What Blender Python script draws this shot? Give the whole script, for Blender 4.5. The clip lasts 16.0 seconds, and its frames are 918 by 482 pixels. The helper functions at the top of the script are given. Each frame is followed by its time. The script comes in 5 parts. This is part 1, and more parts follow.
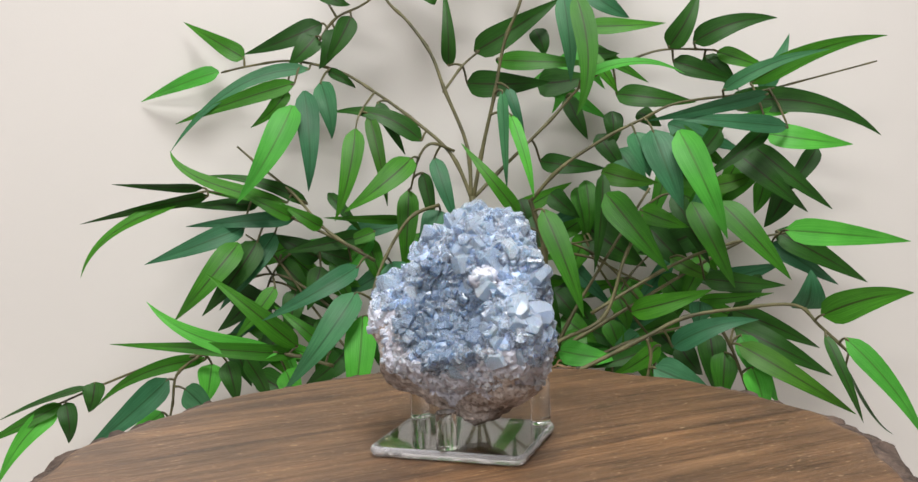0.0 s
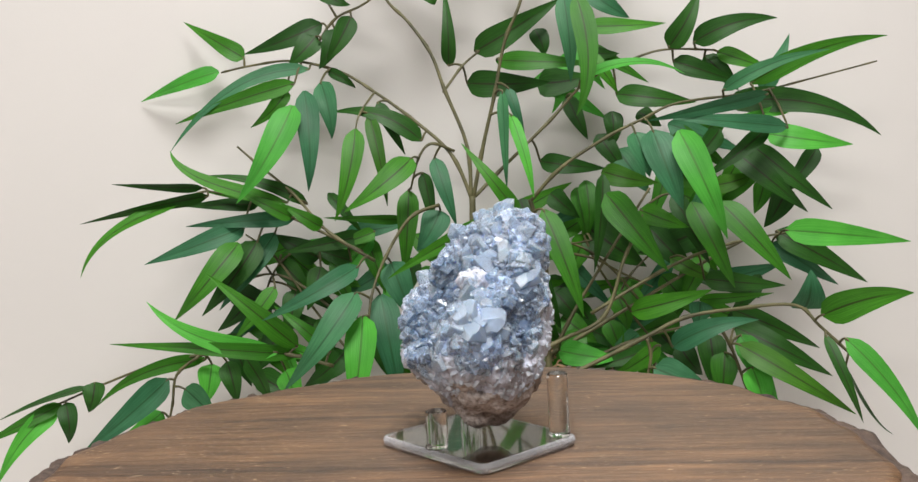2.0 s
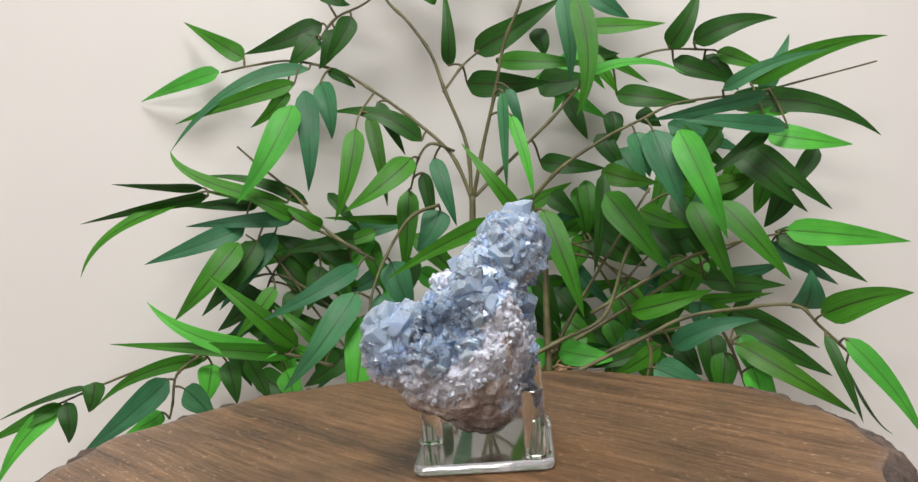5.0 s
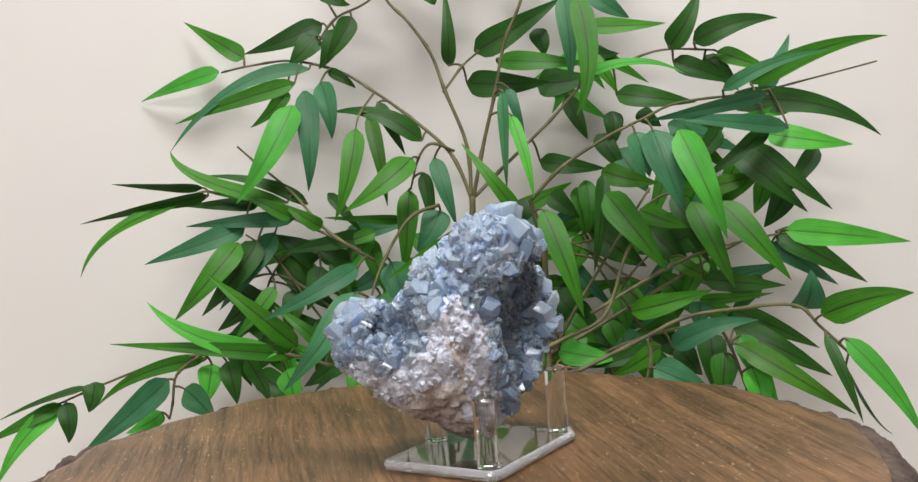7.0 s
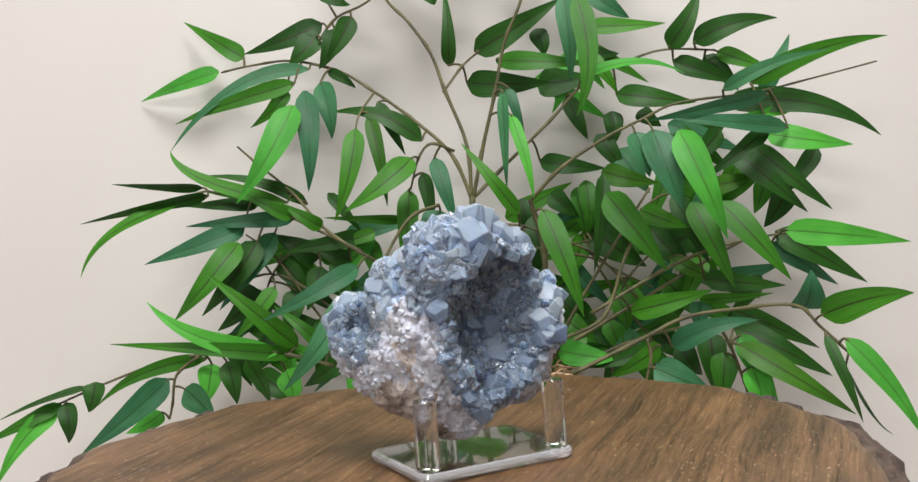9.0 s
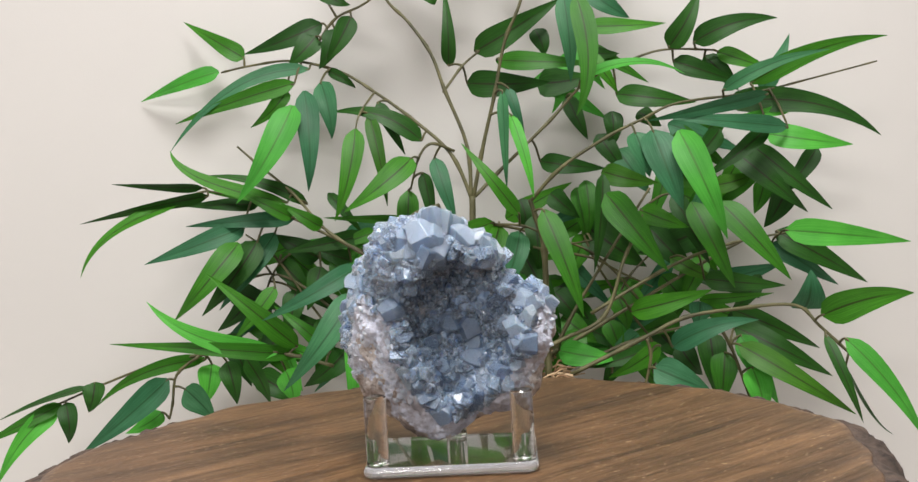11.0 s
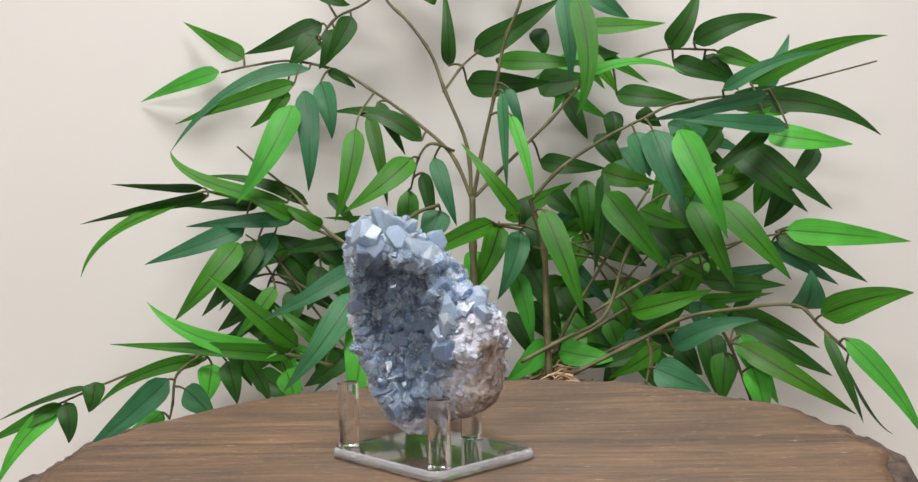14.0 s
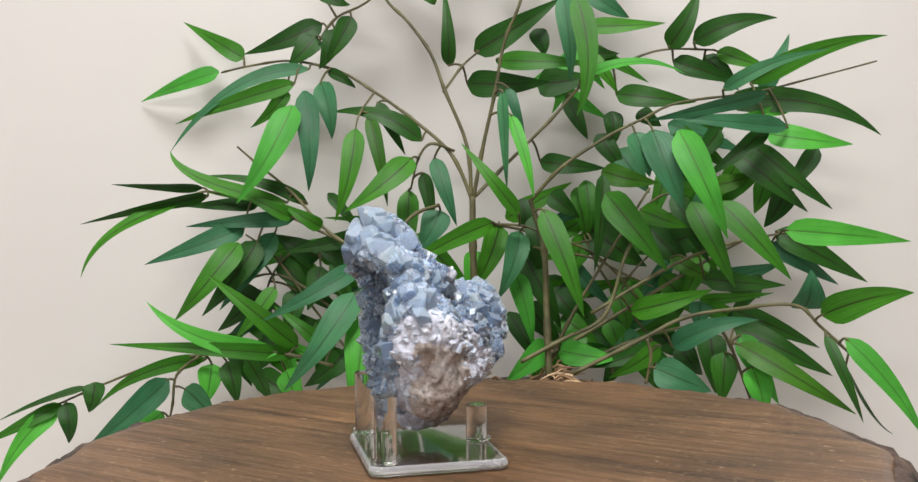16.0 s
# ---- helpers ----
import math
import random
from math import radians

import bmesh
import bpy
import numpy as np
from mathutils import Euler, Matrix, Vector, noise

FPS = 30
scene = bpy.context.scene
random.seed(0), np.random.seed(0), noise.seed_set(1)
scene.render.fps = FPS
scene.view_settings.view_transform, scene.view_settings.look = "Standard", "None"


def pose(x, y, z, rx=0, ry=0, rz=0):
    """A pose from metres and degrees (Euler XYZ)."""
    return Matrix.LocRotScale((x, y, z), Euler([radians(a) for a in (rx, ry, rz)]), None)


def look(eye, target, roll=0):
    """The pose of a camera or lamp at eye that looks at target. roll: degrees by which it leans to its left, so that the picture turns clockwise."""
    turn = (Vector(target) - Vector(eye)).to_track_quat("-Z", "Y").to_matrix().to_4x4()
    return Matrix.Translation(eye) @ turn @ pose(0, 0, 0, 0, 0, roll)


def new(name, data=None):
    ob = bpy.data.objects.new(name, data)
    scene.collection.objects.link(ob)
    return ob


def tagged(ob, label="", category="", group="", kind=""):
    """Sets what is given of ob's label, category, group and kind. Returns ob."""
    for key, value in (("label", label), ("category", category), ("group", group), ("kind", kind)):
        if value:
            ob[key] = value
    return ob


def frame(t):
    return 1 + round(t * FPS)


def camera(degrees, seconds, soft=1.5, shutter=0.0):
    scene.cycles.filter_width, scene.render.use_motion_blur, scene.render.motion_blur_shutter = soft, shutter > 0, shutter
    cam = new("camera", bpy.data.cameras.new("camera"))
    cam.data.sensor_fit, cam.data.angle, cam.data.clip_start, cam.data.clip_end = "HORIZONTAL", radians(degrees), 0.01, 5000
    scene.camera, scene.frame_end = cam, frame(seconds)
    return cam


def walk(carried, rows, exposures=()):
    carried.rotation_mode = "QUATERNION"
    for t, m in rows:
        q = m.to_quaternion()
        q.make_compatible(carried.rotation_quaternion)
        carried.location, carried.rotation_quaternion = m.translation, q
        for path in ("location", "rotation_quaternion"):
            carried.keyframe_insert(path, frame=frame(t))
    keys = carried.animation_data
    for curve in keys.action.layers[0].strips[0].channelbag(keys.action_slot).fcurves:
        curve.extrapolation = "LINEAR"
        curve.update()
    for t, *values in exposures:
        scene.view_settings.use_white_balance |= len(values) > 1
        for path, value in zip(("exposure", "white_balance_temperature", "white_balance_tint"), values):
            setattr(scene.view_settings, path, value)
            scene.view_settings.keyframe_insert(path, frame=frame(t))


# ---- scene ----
cam = camera(47.2, 16.0, soft=1.4)
EYE = (0.0049, -0.48, 0.1305)
VIEW = look(EYE, (0.0049, -0.48 + 0.99775, 0.1305 - 0.06702), -1.92)
walk(cam, [(0.0, VIEW), (16.0, VIEW)], exposures=[(0.0, -0.06), (16.0, -0.06)])

# ---- world and light ----
world = bpy.data.worlds.new("room_world")
world.use_nodes = True
world.node_tree.nodes["Background"].inputs[0].default_value = (0.9, 0.95, 1.0, 1)
world.node_tree.nodes["Background"].inputs[1].default_value = 0.05
scene.world = world

WALL_Y, FLOOR_Z, CEIL_Z, COUNTER_Z = 0.475, -1.10, 1.45, -0.22


def panel_lamp(x, y, sx, sy, watts, colour):
    lamp = bpy.data.lights.new("unseen_ceiling_lamp", "AREA")
    lamp.shape, lamp.size, lamp.size_y, lamp.energy, lamp.color = "RECTANGLE", sx, sy, watts, colour
    ob = new("unseen_ceiling_lamp", lamp)
    ob.location = (x, y, CEIL_Z - 0.05)
    return ob


# main overhead source, assumed and out of view
panel_lamp(0.05, -0.52, 0.6, 0.6, 37, (1.0, 0.985, 0.97))
# unseen fill lamp, added to lift the front of things and the lower wall
panel_lamp(-0.9, -2.4, 1.2, 0.6, 60, (1.0, 0.985, 0.945))


# ---- materials ----
def material(name):
    m = bpy.data.materials.new(name)
    m.use_nodes = True
    nt = m.node_tree
    return m, nt.nodes, nt.links, nt.nodes["Principled BSDF"]


def add(nodes, kind, **values):
    n = nodes.new(kind)
    for k, v in values.items():
        n.inputs[k].default_value = v
    return n


def ramp(nodes, links, source, stops):
    r = nodes.new("ShaderNodeValToRGB")
    r.color_ramp.elements[0].position, r.color_ramp.elements[0].color = stops[0][0], (*stops[0][1], 1)
    r.color_ramp.elements[1].position, r.color_ramp.elements[1].color = stops[-1][0], (*stops[-1][1], 1)
    for p, c in stops[1:-1]:
        r.color_ramp.elements.new(p).color = (*c, 1)
    links.new(source, r.inputs[0])
    return r.outputs[0]


def mixed(nodes, links, kind, factor, a, b):
    n = nodes.new("ShaderNodeMix")
    n.data_type, n.blend_type = "RGBA", kind
    for value, slot in ((factor, 0), (a, 6), (b, 7)):
        if isinstance(value, (int, float, tuple)):
            n.inputs[slot].default_value = value if not isinstance(value, tuple) else (*value, 1)
        else:
            links.new(value, n.inputs[slot])
    return n.outputs[2]


def bump(nodes, links, height, bsdf, strength, distance):
    b = add(nodes, "ShaderNodeBump", Strength=strength, Distance=distance)
    links.new(height, b.inputs["Height"])
    links.new(b.outputs[0], bsdf.inputs["Normal"])


def paint(name, colour, rough=0.6, fine=900.0, relief=0.12):
    """Matt roller-painted plaster."""
    m, nodes, links, bsdf = material(name)
    co = nodes.new("ShaderNodeTexCoord")
    big = add(nodes, "ShaderNodeTexNoise", Scale=3.0, Detail=3.0)
    small = add(nodes, "ShaderNodeTexNoise", Scale=fine, Detail=2.0)
    for n in (big, small):
        links.new(co.outputs["Object"], n.inputs["Vector"])
    dark = tuple(c * 0.95 for c in colour)
    c = ramp(nodes, links, big.outputs[0], [(0.3, dark), (0.7, colour)])
    links.new(c, bsdf.inputs["Base Color"])
    bsdf.inputs["Roughness"].default_value = rough
    bump(nodes, links, small.outputs[0], bsdf, relief, 0.0006)
    return m


def leaf_material(name, base, tint, rib, thin):
    """Printed cloth leaf: fine lengthwise weave, a stiff midrib, some light through it."""
    m, nodes, links, bsdf = material(name)
    uv = nodes.new("ShaderNodeUVMap")
    sep = nodes.new("ShaderNodeSeparateXYZ")
    links.new(uv.outputs[0], sep.inputs[0])
    info = nodes.new("ShaderNodeObjectInfo")
    grain = add(nodes, "ShaderNodeTexNoise", Scale=1.0, Detail=3.0)
    stretch = add(nodes, "ShaderNodeMapping", Scale=(34.0, 2.2, 1.0))
    links.new(uv.outputs[0], stretch.inputs[0])
    links.new(stretch.outputs[0], grain.inputs["Vector"])
    blotch = add(nodes, "ShaderNodeTexNoise", Scale=38.0, Detail=2.0)
    co = nodes.new("ShaderNodeTexCoord")
    links.new(co.outputs["Object"], blotch.inputs["Vector"])
    streak = ramp(nodes, links, grain.outputs[0], [(0.3, base), (0.72, tint)])
    cloudy = ramp(nodes, links, blotch.outputs[0], [(0.35, (0.72, 0.76, 0.72)), (0.65, (1.05, 1.05, 1.0))])
    c = mixed(nodes, links, "MULTIPLY", 0.8, streak, cloudy)
    each = ramp(nodes, links, info.outputs["Random"], [(0.0, (0.72, 0.78, 0.8)), (0.5, (0.95, 0.95, 0.95)), (1.0, (1.2, 1.12, 1.0))])
    c = mixed(nodes, links, "MULTIPLY", 1.0, c, each)
    off = nodes.new("ShaderNodeMath")
    off.operation, off.inputs[1].default_value = "SUBTRACT", 0.5
    links.new(sep.outputs[0], off.inputs[0])
    side = nodes.new("ShaderNodeMath")
    side.operation = "ABSOLUTE"
    links.new(off.outputs[0], side.inputs[0])
    near = ramp(nodes, links, side.outputs[0], [(0.018, (1, 1, 1)), (0.05, (0, 0, 0))])
    fade = ramp(nodes, links, sep.outputs[1], [(0.55, (1, 1, 1)), (0.85, (0, 0, 0))])
    line = mixed(nodes, links, "MULTIPLY", 1.0, near, fade)
    c = mixed(nodes, links, "MIX", line, c, rib)
    links.new(c, bsdf.inputs["Base Color"])
    bsdf.inputs["Roughness"].default_value = 0.5
    bsdf.inputs["Specular IOR Level"].default_value = 0.35
    bump(nodes, links, grain.outputs[0], bsdf, 0.25, 0.0008)
    glow = nodes.new("ShaderNodeBsdfTranslucent")
    links.new(c, glow.inputs[0])
    mix = add(nodes, "ShaderNodeMixShader", Fac=thin)
    links.new(bsdf.outputs[0], mix.inputs[1])
    links.new(glow.outputs[0], mix.inputs[2])
    links.new(mix.outputs[0], nodes["Material Output"].inputs[0])
    return m


# greens mix the cloth's own tones with how brightly each leaf is lit
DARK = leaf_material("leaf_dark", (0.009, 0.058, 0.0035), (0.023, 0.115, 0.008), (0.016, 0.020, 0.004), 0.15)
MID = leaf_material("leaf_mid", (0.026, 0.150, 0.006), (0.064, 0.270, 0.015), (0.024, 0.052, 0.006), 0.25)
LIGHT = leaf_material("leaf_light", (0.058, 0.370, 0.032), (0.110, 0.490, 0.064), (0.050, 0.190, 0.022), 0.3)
BLUE = leaf_material("leaf_underside", (0.024, 0.135, 0.055), (0.062, 0.225, 0.105), (0.020, 0.090, 0.032), 0.25)
OLIVE = leaf_material("leaf_olive", (0.028, 0.120, 0.006), (0.060, 0.200, 0.012), (0.024, 0.038, 0.006), 0.2)


def twig_material():
    m, nodes, links, bsdf = material("twig")
    co = nodes.new("ShaderNodeTexCoord")
    n = add(nodes, "ShaderNodeTexNoise", Scale=60.0, Detail=4.0)
    links.new(co.outputs["Object"], n.inputs["Vector"])
    c = ramp(nodes, links, n.outputs[0], [(0.3, (0.045, 0.042, 0.016)), (0.55, (0.095, 0.088, 0.034)), (0.75, (0.16, 0.14, 0.065))])
    links.new(c, bsdf.inputs["Base Color"])
    bsdf.inputs["Roughness"].default_value = 0.6
    bump(nodes, links, n.outputs[0], bsdf, 0.4, 0.001)
    return m


def wood_material():
    """Straight-grained brown wood, waxed, with fine pores and pale scratches."""
    m, nodes, links, bsdf = material("slab_wood")
    co = nodes.new("ShaderNodeTexCoord")
    turn = add(nodes, "ShaderNodeMapping", Rotation=(0, 0, radians(-24)))
    links.new(co.outputs["Object"], turn.inputs[0])
    warp = add(nodes, "ShaderNodeTexNoise", Scale=7.0, Detail=2.0)
    links.new(turn.outputs[0], warp.inputs["Vector"])
    bent = nodes.new("ShaderNodeMix")
    bent.data_type, bent.blend_type = "RGBA", "ADD"
    bent.inputs[0].default_value = 0.012
    links.new(turn.outputs[0], bent.inputs[6])
    links.new(warp.outputs[1], bent.inputs[7])

    def layer(scale, detail=4.0, rough=0.6):
        mp = add(nodes, "ShaderNodeMapping", Scale=scale)
        links.new(bent.outputs[2], mp.inputs[0])
        n = add(nodes, "ShaderNodeTexNoise", Scale=1.0, Detail=detail, Roughness=rough)
        links.new(mp.outputs[0], n.inputs["Vector"])
        return n.outputs[0]

    bands, fibre, pores, stains = layer((5, 60, 10), 8.0, 0.7), layer((16, 420, 60), 8.0, 0.8), layer((240, 560, 200), 4.0, 0.7), layer((13, 22, 9), 6.0)
    c = ramp(nodes, links, bands, [(0.28, (0.059, 0.030, 0.013)), (0.44, (0.108, 0.056, 0.025)), (0.58, (0.146, 0.078, 0.036)), (0.74, (0.225, 0.127, 0.064))])
    f = ramp(nodes, links, fibre, [(0.36, (0.48, 0.46, 0.44)), (0.49, (0.96, 0.96, 0.96)), (0.64, (1.36, 1.36, 1.36))])
    c = mixed(nodes, links, "MULTIPLY", 0.95, c, f)
    s = ramp(nodes, links, stains, [(0.3, (0.50, 0.50, 0.49)), (0.65, (1.2, 1.18, 1.15))])
    c = mixed(nodes, links, "MULTIPLY", 0.9, c, s)
    ticks = layer((42, 900, 60), 3.0, 0.6)
    c = mixed(nodes, links, "MULTIPLY", 0.65, c, ramp(nodes, links, ticks, [(0.34, (0.2, 0.17, 0.15)), (0.42, (1.0, 1.0, 1.0))]))
    cracks = layer((3.5, 120, 10), 3.0)
    c = mixed(nodes, links, "MULTIPLY", 0.5, c, ramp(nodes, links, cracks, [(0.33, (0.25, 0.22, 0.2)), (0.38, (1.0, 1.0, 1.0))]))
    # one long dark seam along the grain, with a paler band beside it
    apart = nodes.new("ShaderNodeSeparateXYZ")
    links.new(turn.outputs[0], apart.inputs[0])
    sway = nodes.new("ShaderNodeMath")
    sway.operation, sway.inputs[1].default_value = "MULTIPLY_ADD", 0.016
    links.new(layer((9, 12, 9), 4.0, 0.7), sway.inputs[0])
    links.new(apart.outputs[1], sway.inputs[2])
    shift = nodes.new("ShaderNodeMath")
    shift.operation, shift.inputs[1].default_value = "ADD", 0.500 + 0.014
    links.new(sway.outputs[0], shift.inputs[0])
    seam = ramp(nodes, links, shift.outputs[0], [(0.470, (1.0, 1.0, 1.0)), (0.4975, (1.3, 1.27, 1.22)), (0.4988, (0.34, 0.31, 0.29)), (0.5003, (0.4, 0.37, 0.35)), (0.506, (0.88, 0.87, 0.86)), (0.53, (1.0, 1.0, 1.0))])
    c = mixed(nodes, links, "MULTIPLY", 0.8, c, seam)
    chip = ramp(nodes, links, pores, [(0.62, (0, 0, 0)), (0.67, (1, 1, 1))])
    c = mixed(nodes, links, "MIX", mixed(nodes, links, "MULTIPLY", 1.0, chip, (0.75, 0.75, 0.75)), c, (0.55, 0.39, 0.23))
    links.new(c, bsdf.inputs["Base Color"])
    r = ramp(nodes, links, fibre, [(0.3, (0.56, 0.56, 0.56)), (0.7, (0.36, 0.36, 0.36))])
    links.new(r, bsdf.inputs["Roughness"])
    across = nodes.new("ShaderNodeTangent")
    across.direction_type, across.uv_map = "UV_MAP", "UVMap"
    links.new(across.outputs[0], bsdf.inputs["Tangent"])
    bsdf.inputs["Anisotropic"].default_value = 0.85
    bsdf.inputs["Specular IOR Level"].default_value = 0.6
    bump(nodes, links, fibre, bsdf, 0.5, 0.0008)
    return m


def bark_material():
    m, nodes, links, bsdf = material("bark")
    co = nodes.new("ShaderNodeTexCoord")
    n = add(nodes, "ShaderNodeTexNoise", Scale=120.0, Detail=6.0, Roughness=0.7)
    big = add(nodes, "ShaderNodeTexNoise", Scale=22.0, Detail=3.0)
    for t in (n, big):
        links.new(co.outputs["Object"], t.inputs["Vector"])
    c = ramp(nodes, links, n.outputs[0], [(0.30, (0.012, 0.008, 0.006)), (0.45, (0.07, 0.047, 0.037)), (0.75, (0.165, 0.115, 0.09))])
    c = mixed(nodes, links, "MULTIPLY", 0.7, c, ramp(nodes, links, big.outputs[0], [(0.35, (0.65, 0.65, 0.65)), (0.65, (1.2, 1.15, 1.1))]))
    links.new(c, bsdf.inputs["Base Color"])
    bsdf.inputs["Roughness"].default_value = 0.85
    bump(nodes, links, n.outputs[0], bsdf, 0.9, 0.004)
    return m


def acrylic_material():
    m, nodes, links, bsdf = material("acrylic")
    bsdf.inputs["Base Color"].default_value = (0.97, 0.98, 0.98, 1)
    bsdf.inputs["Roughness"].default_value = 0.03
    bsdf.inputs["Transmission Weight"].default_value = 1.0
    bsdf.inputs["IOR"].default_value = 1.49
    return m


def edge_material():
    """The saw-cut, flame-softened acrylic edge; cloudy white painted in for light it catches."""
    m, nodes, links, bsdf = material("acrylic_edge")
    co = nodes.new("ShaderNodeTexCoord")
    n = add(nodes, "ShaderNodeTexNoise", Scale=180.0, Detail=4.0)
    links.new(co.outputs["Object"], n.inputs["Vector"])
    c = ramp(nodes, links, n.outputs[0], [(0.35, (0.92, 0.91, 0.96)), (0.7, (0.98, 0.97, 1.0))])
    links.new(c, bsdf.inputs["Base Color"])
    bsdf.inputs["Roughness"].default_value = 0.06
    bsdf.inputs["Transmission Weight"].default_value = 0.74
    bsdf.inputs["IOR"].default_value = 1.49
    return m


def stone_material(name, tones, mottle):
    """Pitted rock with paler and rusty patches, darker where its fine grain dips."""
    m, nodes, links, bsdf = material(name)
    co = nodes.new("ShaderNodeTexCoord")

    def layer(scale, detail, rough=0.6):
        n = add(nodes, "ShaderNodeTexNoise", Scale=scale, Detail=detail, Roughness=rough)
        links.new(co.outputs["Object"], n.inputs["Vector"])
        return n.outputs[0]

    patch, grit, fine = layer(58.0, 6.0, 0.65), layer(420.0, 6.0, 0.75), layer(1300.0, 4.0, 0.7)
    c = ramp(nodes, links, patch, tones)
    rust = ramp(nodes, links, layer(110.0, 5.0, 0.7), [(0.56, (1.0, 1.0, 1.0)), (0.70, (0.66, 0.52, 0.42))])
    c = mixed(nodes, links, "MULTIPLY", mottle, c, rust)
    g = ramp(nodes, links, grit, [(0.34, (0.22, 0.19, 0.18)), (0.43, (0.72, 0.69, 0.68)), (0.54, (1.0, 1.0, 1.0)), (0.66, (1.25, 1.24, 1.25))])
    c = mixed(nodes, links, "MULTIPLY", mottle, c, g)
    links.new(c, bsdf.inputs["Base Color"])
    bsdf.inputs["Roughness"].default_value = 0.74
    h = mixed(nodes, links, "ADD", 0.35, grit, fine)
    bump(nodes, links, h, bsdf, 0.7, 0.0016)
    return m


def crystal_material(name, deep, pale, through_, dull=0.0):
    """Pale blue mineral: glassy faces over a cloudy, light-scattering inside."""
    m, nodes, links, bsdf = material(name)
    co = nodes.new("ShaderNodeTexCoord")
    info = nodes.new("ShaderNodeObjectInfo")
    geo = nodes.new("ShaderNodeNewGeometry")
    cloud = add(nodes, "ShaderNodeTexNoise", Scale=70.0, Detail=3.0, Roughness=0.6)
    veil = add(nodes, "ShaderNodeTexNoise", Scale=650.0, Detail=3.0, Roughness=0.65)
    for n in (cloud, veil):
        links.new(co.outputs["Object"], n.inputs["Vector"])
    c = ramp(nodes, links, cloud.outputs[0], [(0.32, deep), (0.68, pale)])
    t = ramp(nodes, links, info.outputs["Random"], [(0.0, (0.86, 0.89, 0.93)), (0.7, (0.99, 1.0, 1.0)), (1.0, (1.10, 1.08, 1.05))])
    c = mixed(nodes, links, "MULTIPLY", 1.0, c, t)
    i = ramp(nodes, links, geo.outputs["Random Per Island"], [(0.0, (0.88, 0.90, 0.93)), (1.0, (1.08, 1.07, 1.05))])
    c = mixed(nodes, links, "MULTIPLY", 1.0, c, i)
    milky = ramp(nodes, links, veil.outputs[0], [(0.56, (0, 0, 0)), (0.74, (0.5, 0.5, 0.5))])
    c = mixed(nodes, links, "MIX", milky, c, (0.73, 0.78, 0.90))
    links.new(c, bsdf.inputs["Base Color"])
    r = ramp(nodes, links, veil.outputs[0], [(0.35, (0.16 + dull,) * 3), (0.7, (0.40 + dull,) * 3)])
    links.new(r, bsdf.inputs["Roughness"])
    bsdf.inputs["Transmission Weight"].default_value = through_
    bsdf.inputs["Subsurface Weight"].default_value = 0.6
    bsdf.inputs["Coat Weight"].default_value = 0.35 if dull == 0.0 else 0.0
    bsdf.inputs["Coat Roughness"].default_value = 0.03
    bsdf.inputs["Subsurface Radius"].default_value = (0.7, 0.9, 1.0)
    bsdf.inputs["Subsurface Scale"].default_value = 0.004
    bsdf.inputs["IOR"].default_value = 1.5
    bump(nodes, links, veil.outputs[0], bsdf, 0.4, 0.0008)
    return m


def husk_material():
    m, nodes, links, bsdf = material("husk")
    info = nodes.new("ShaderNodeNewGeometry")
    c = ramp(nodes, links, info.outputs["Random Per Island"], [(0.0, (0.16, 0.085, 0.04)), (0.5, (0.34, 0.21, 0.11)), (1.0, (0.5, 0.36, 0.22))])
    links.new(c, bsdf.inputs["Base Color"])
    bsdf.inputs["Roughness"].default_value = 0.74
    return m


WALL = paint("wall_paint", (0.635, 0.608, 0.590))
WHITE = paint("ceiling_paint", (0.8, 0.8, 0.78))
FLOOR = paint("floor_vinyl", (0.36, 0.33, 0.3), 0.4)
COUNTER = paint("counter_laminate", (0.5, 0.45, 0.4), 0.4)
DRUM = paint("turntable_plastic", (0.05, 0.05, 0.055), 0.4)
POT = paint("pot_plastic", (0.07, 0.065, 0.06), 0.45)
TWIG, WOOD, BARK, ACRYLIC, EDGE, HUSK = twig_material(), wood_material(), bark_material(), acrylic_material(), edge_material(), husk_material()
STONE = stone_material("host_rock", [(0.34, (0.20, 0.155, 0.14)), (0.43, (0.36, 0.30, 0.275)), (0.53, (0.52, 0.46, 0.44)), (0.64, (0.70, 0.67, 0.68))], 0.85)
CRYSTAL = crystal_material("crystal_blue", (0.52, 0.665, 0.93), (0.70, 0.82, 1.0), 0.62)
# crystal_blue again, coloured darker to stand for shade in the hollows
SHADED = crystal_material("crystal_blue_shaded", (0.30, 0.41, 0.61), (0.47, 0.60, 0.81), 0.68)
# same crust, with the hollows' shade put into its base colour
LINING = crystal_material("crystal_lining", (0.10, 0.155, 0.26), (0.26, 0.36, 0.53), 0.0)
CRUST = crystal_material("crystal_crust", (0.41, 0.54, 0.79), (0.62, 0.74, 0.96), 0.0)
DRUSE = crystal_material("druse_white", (0.50, 0.53, 0.63), (0.70, 0.73, 0.83), 0.15, 0.2)
RIND = stone_material("frosted_rind", [(0.34, (0.30, 0.28, 0.31)), (0.42, (0.50, 0.50, 0.58)), (0.52, (0.60, 0.63, 0.76)), (0.64, (0.72, 0.76, 0.90))], 0.6)


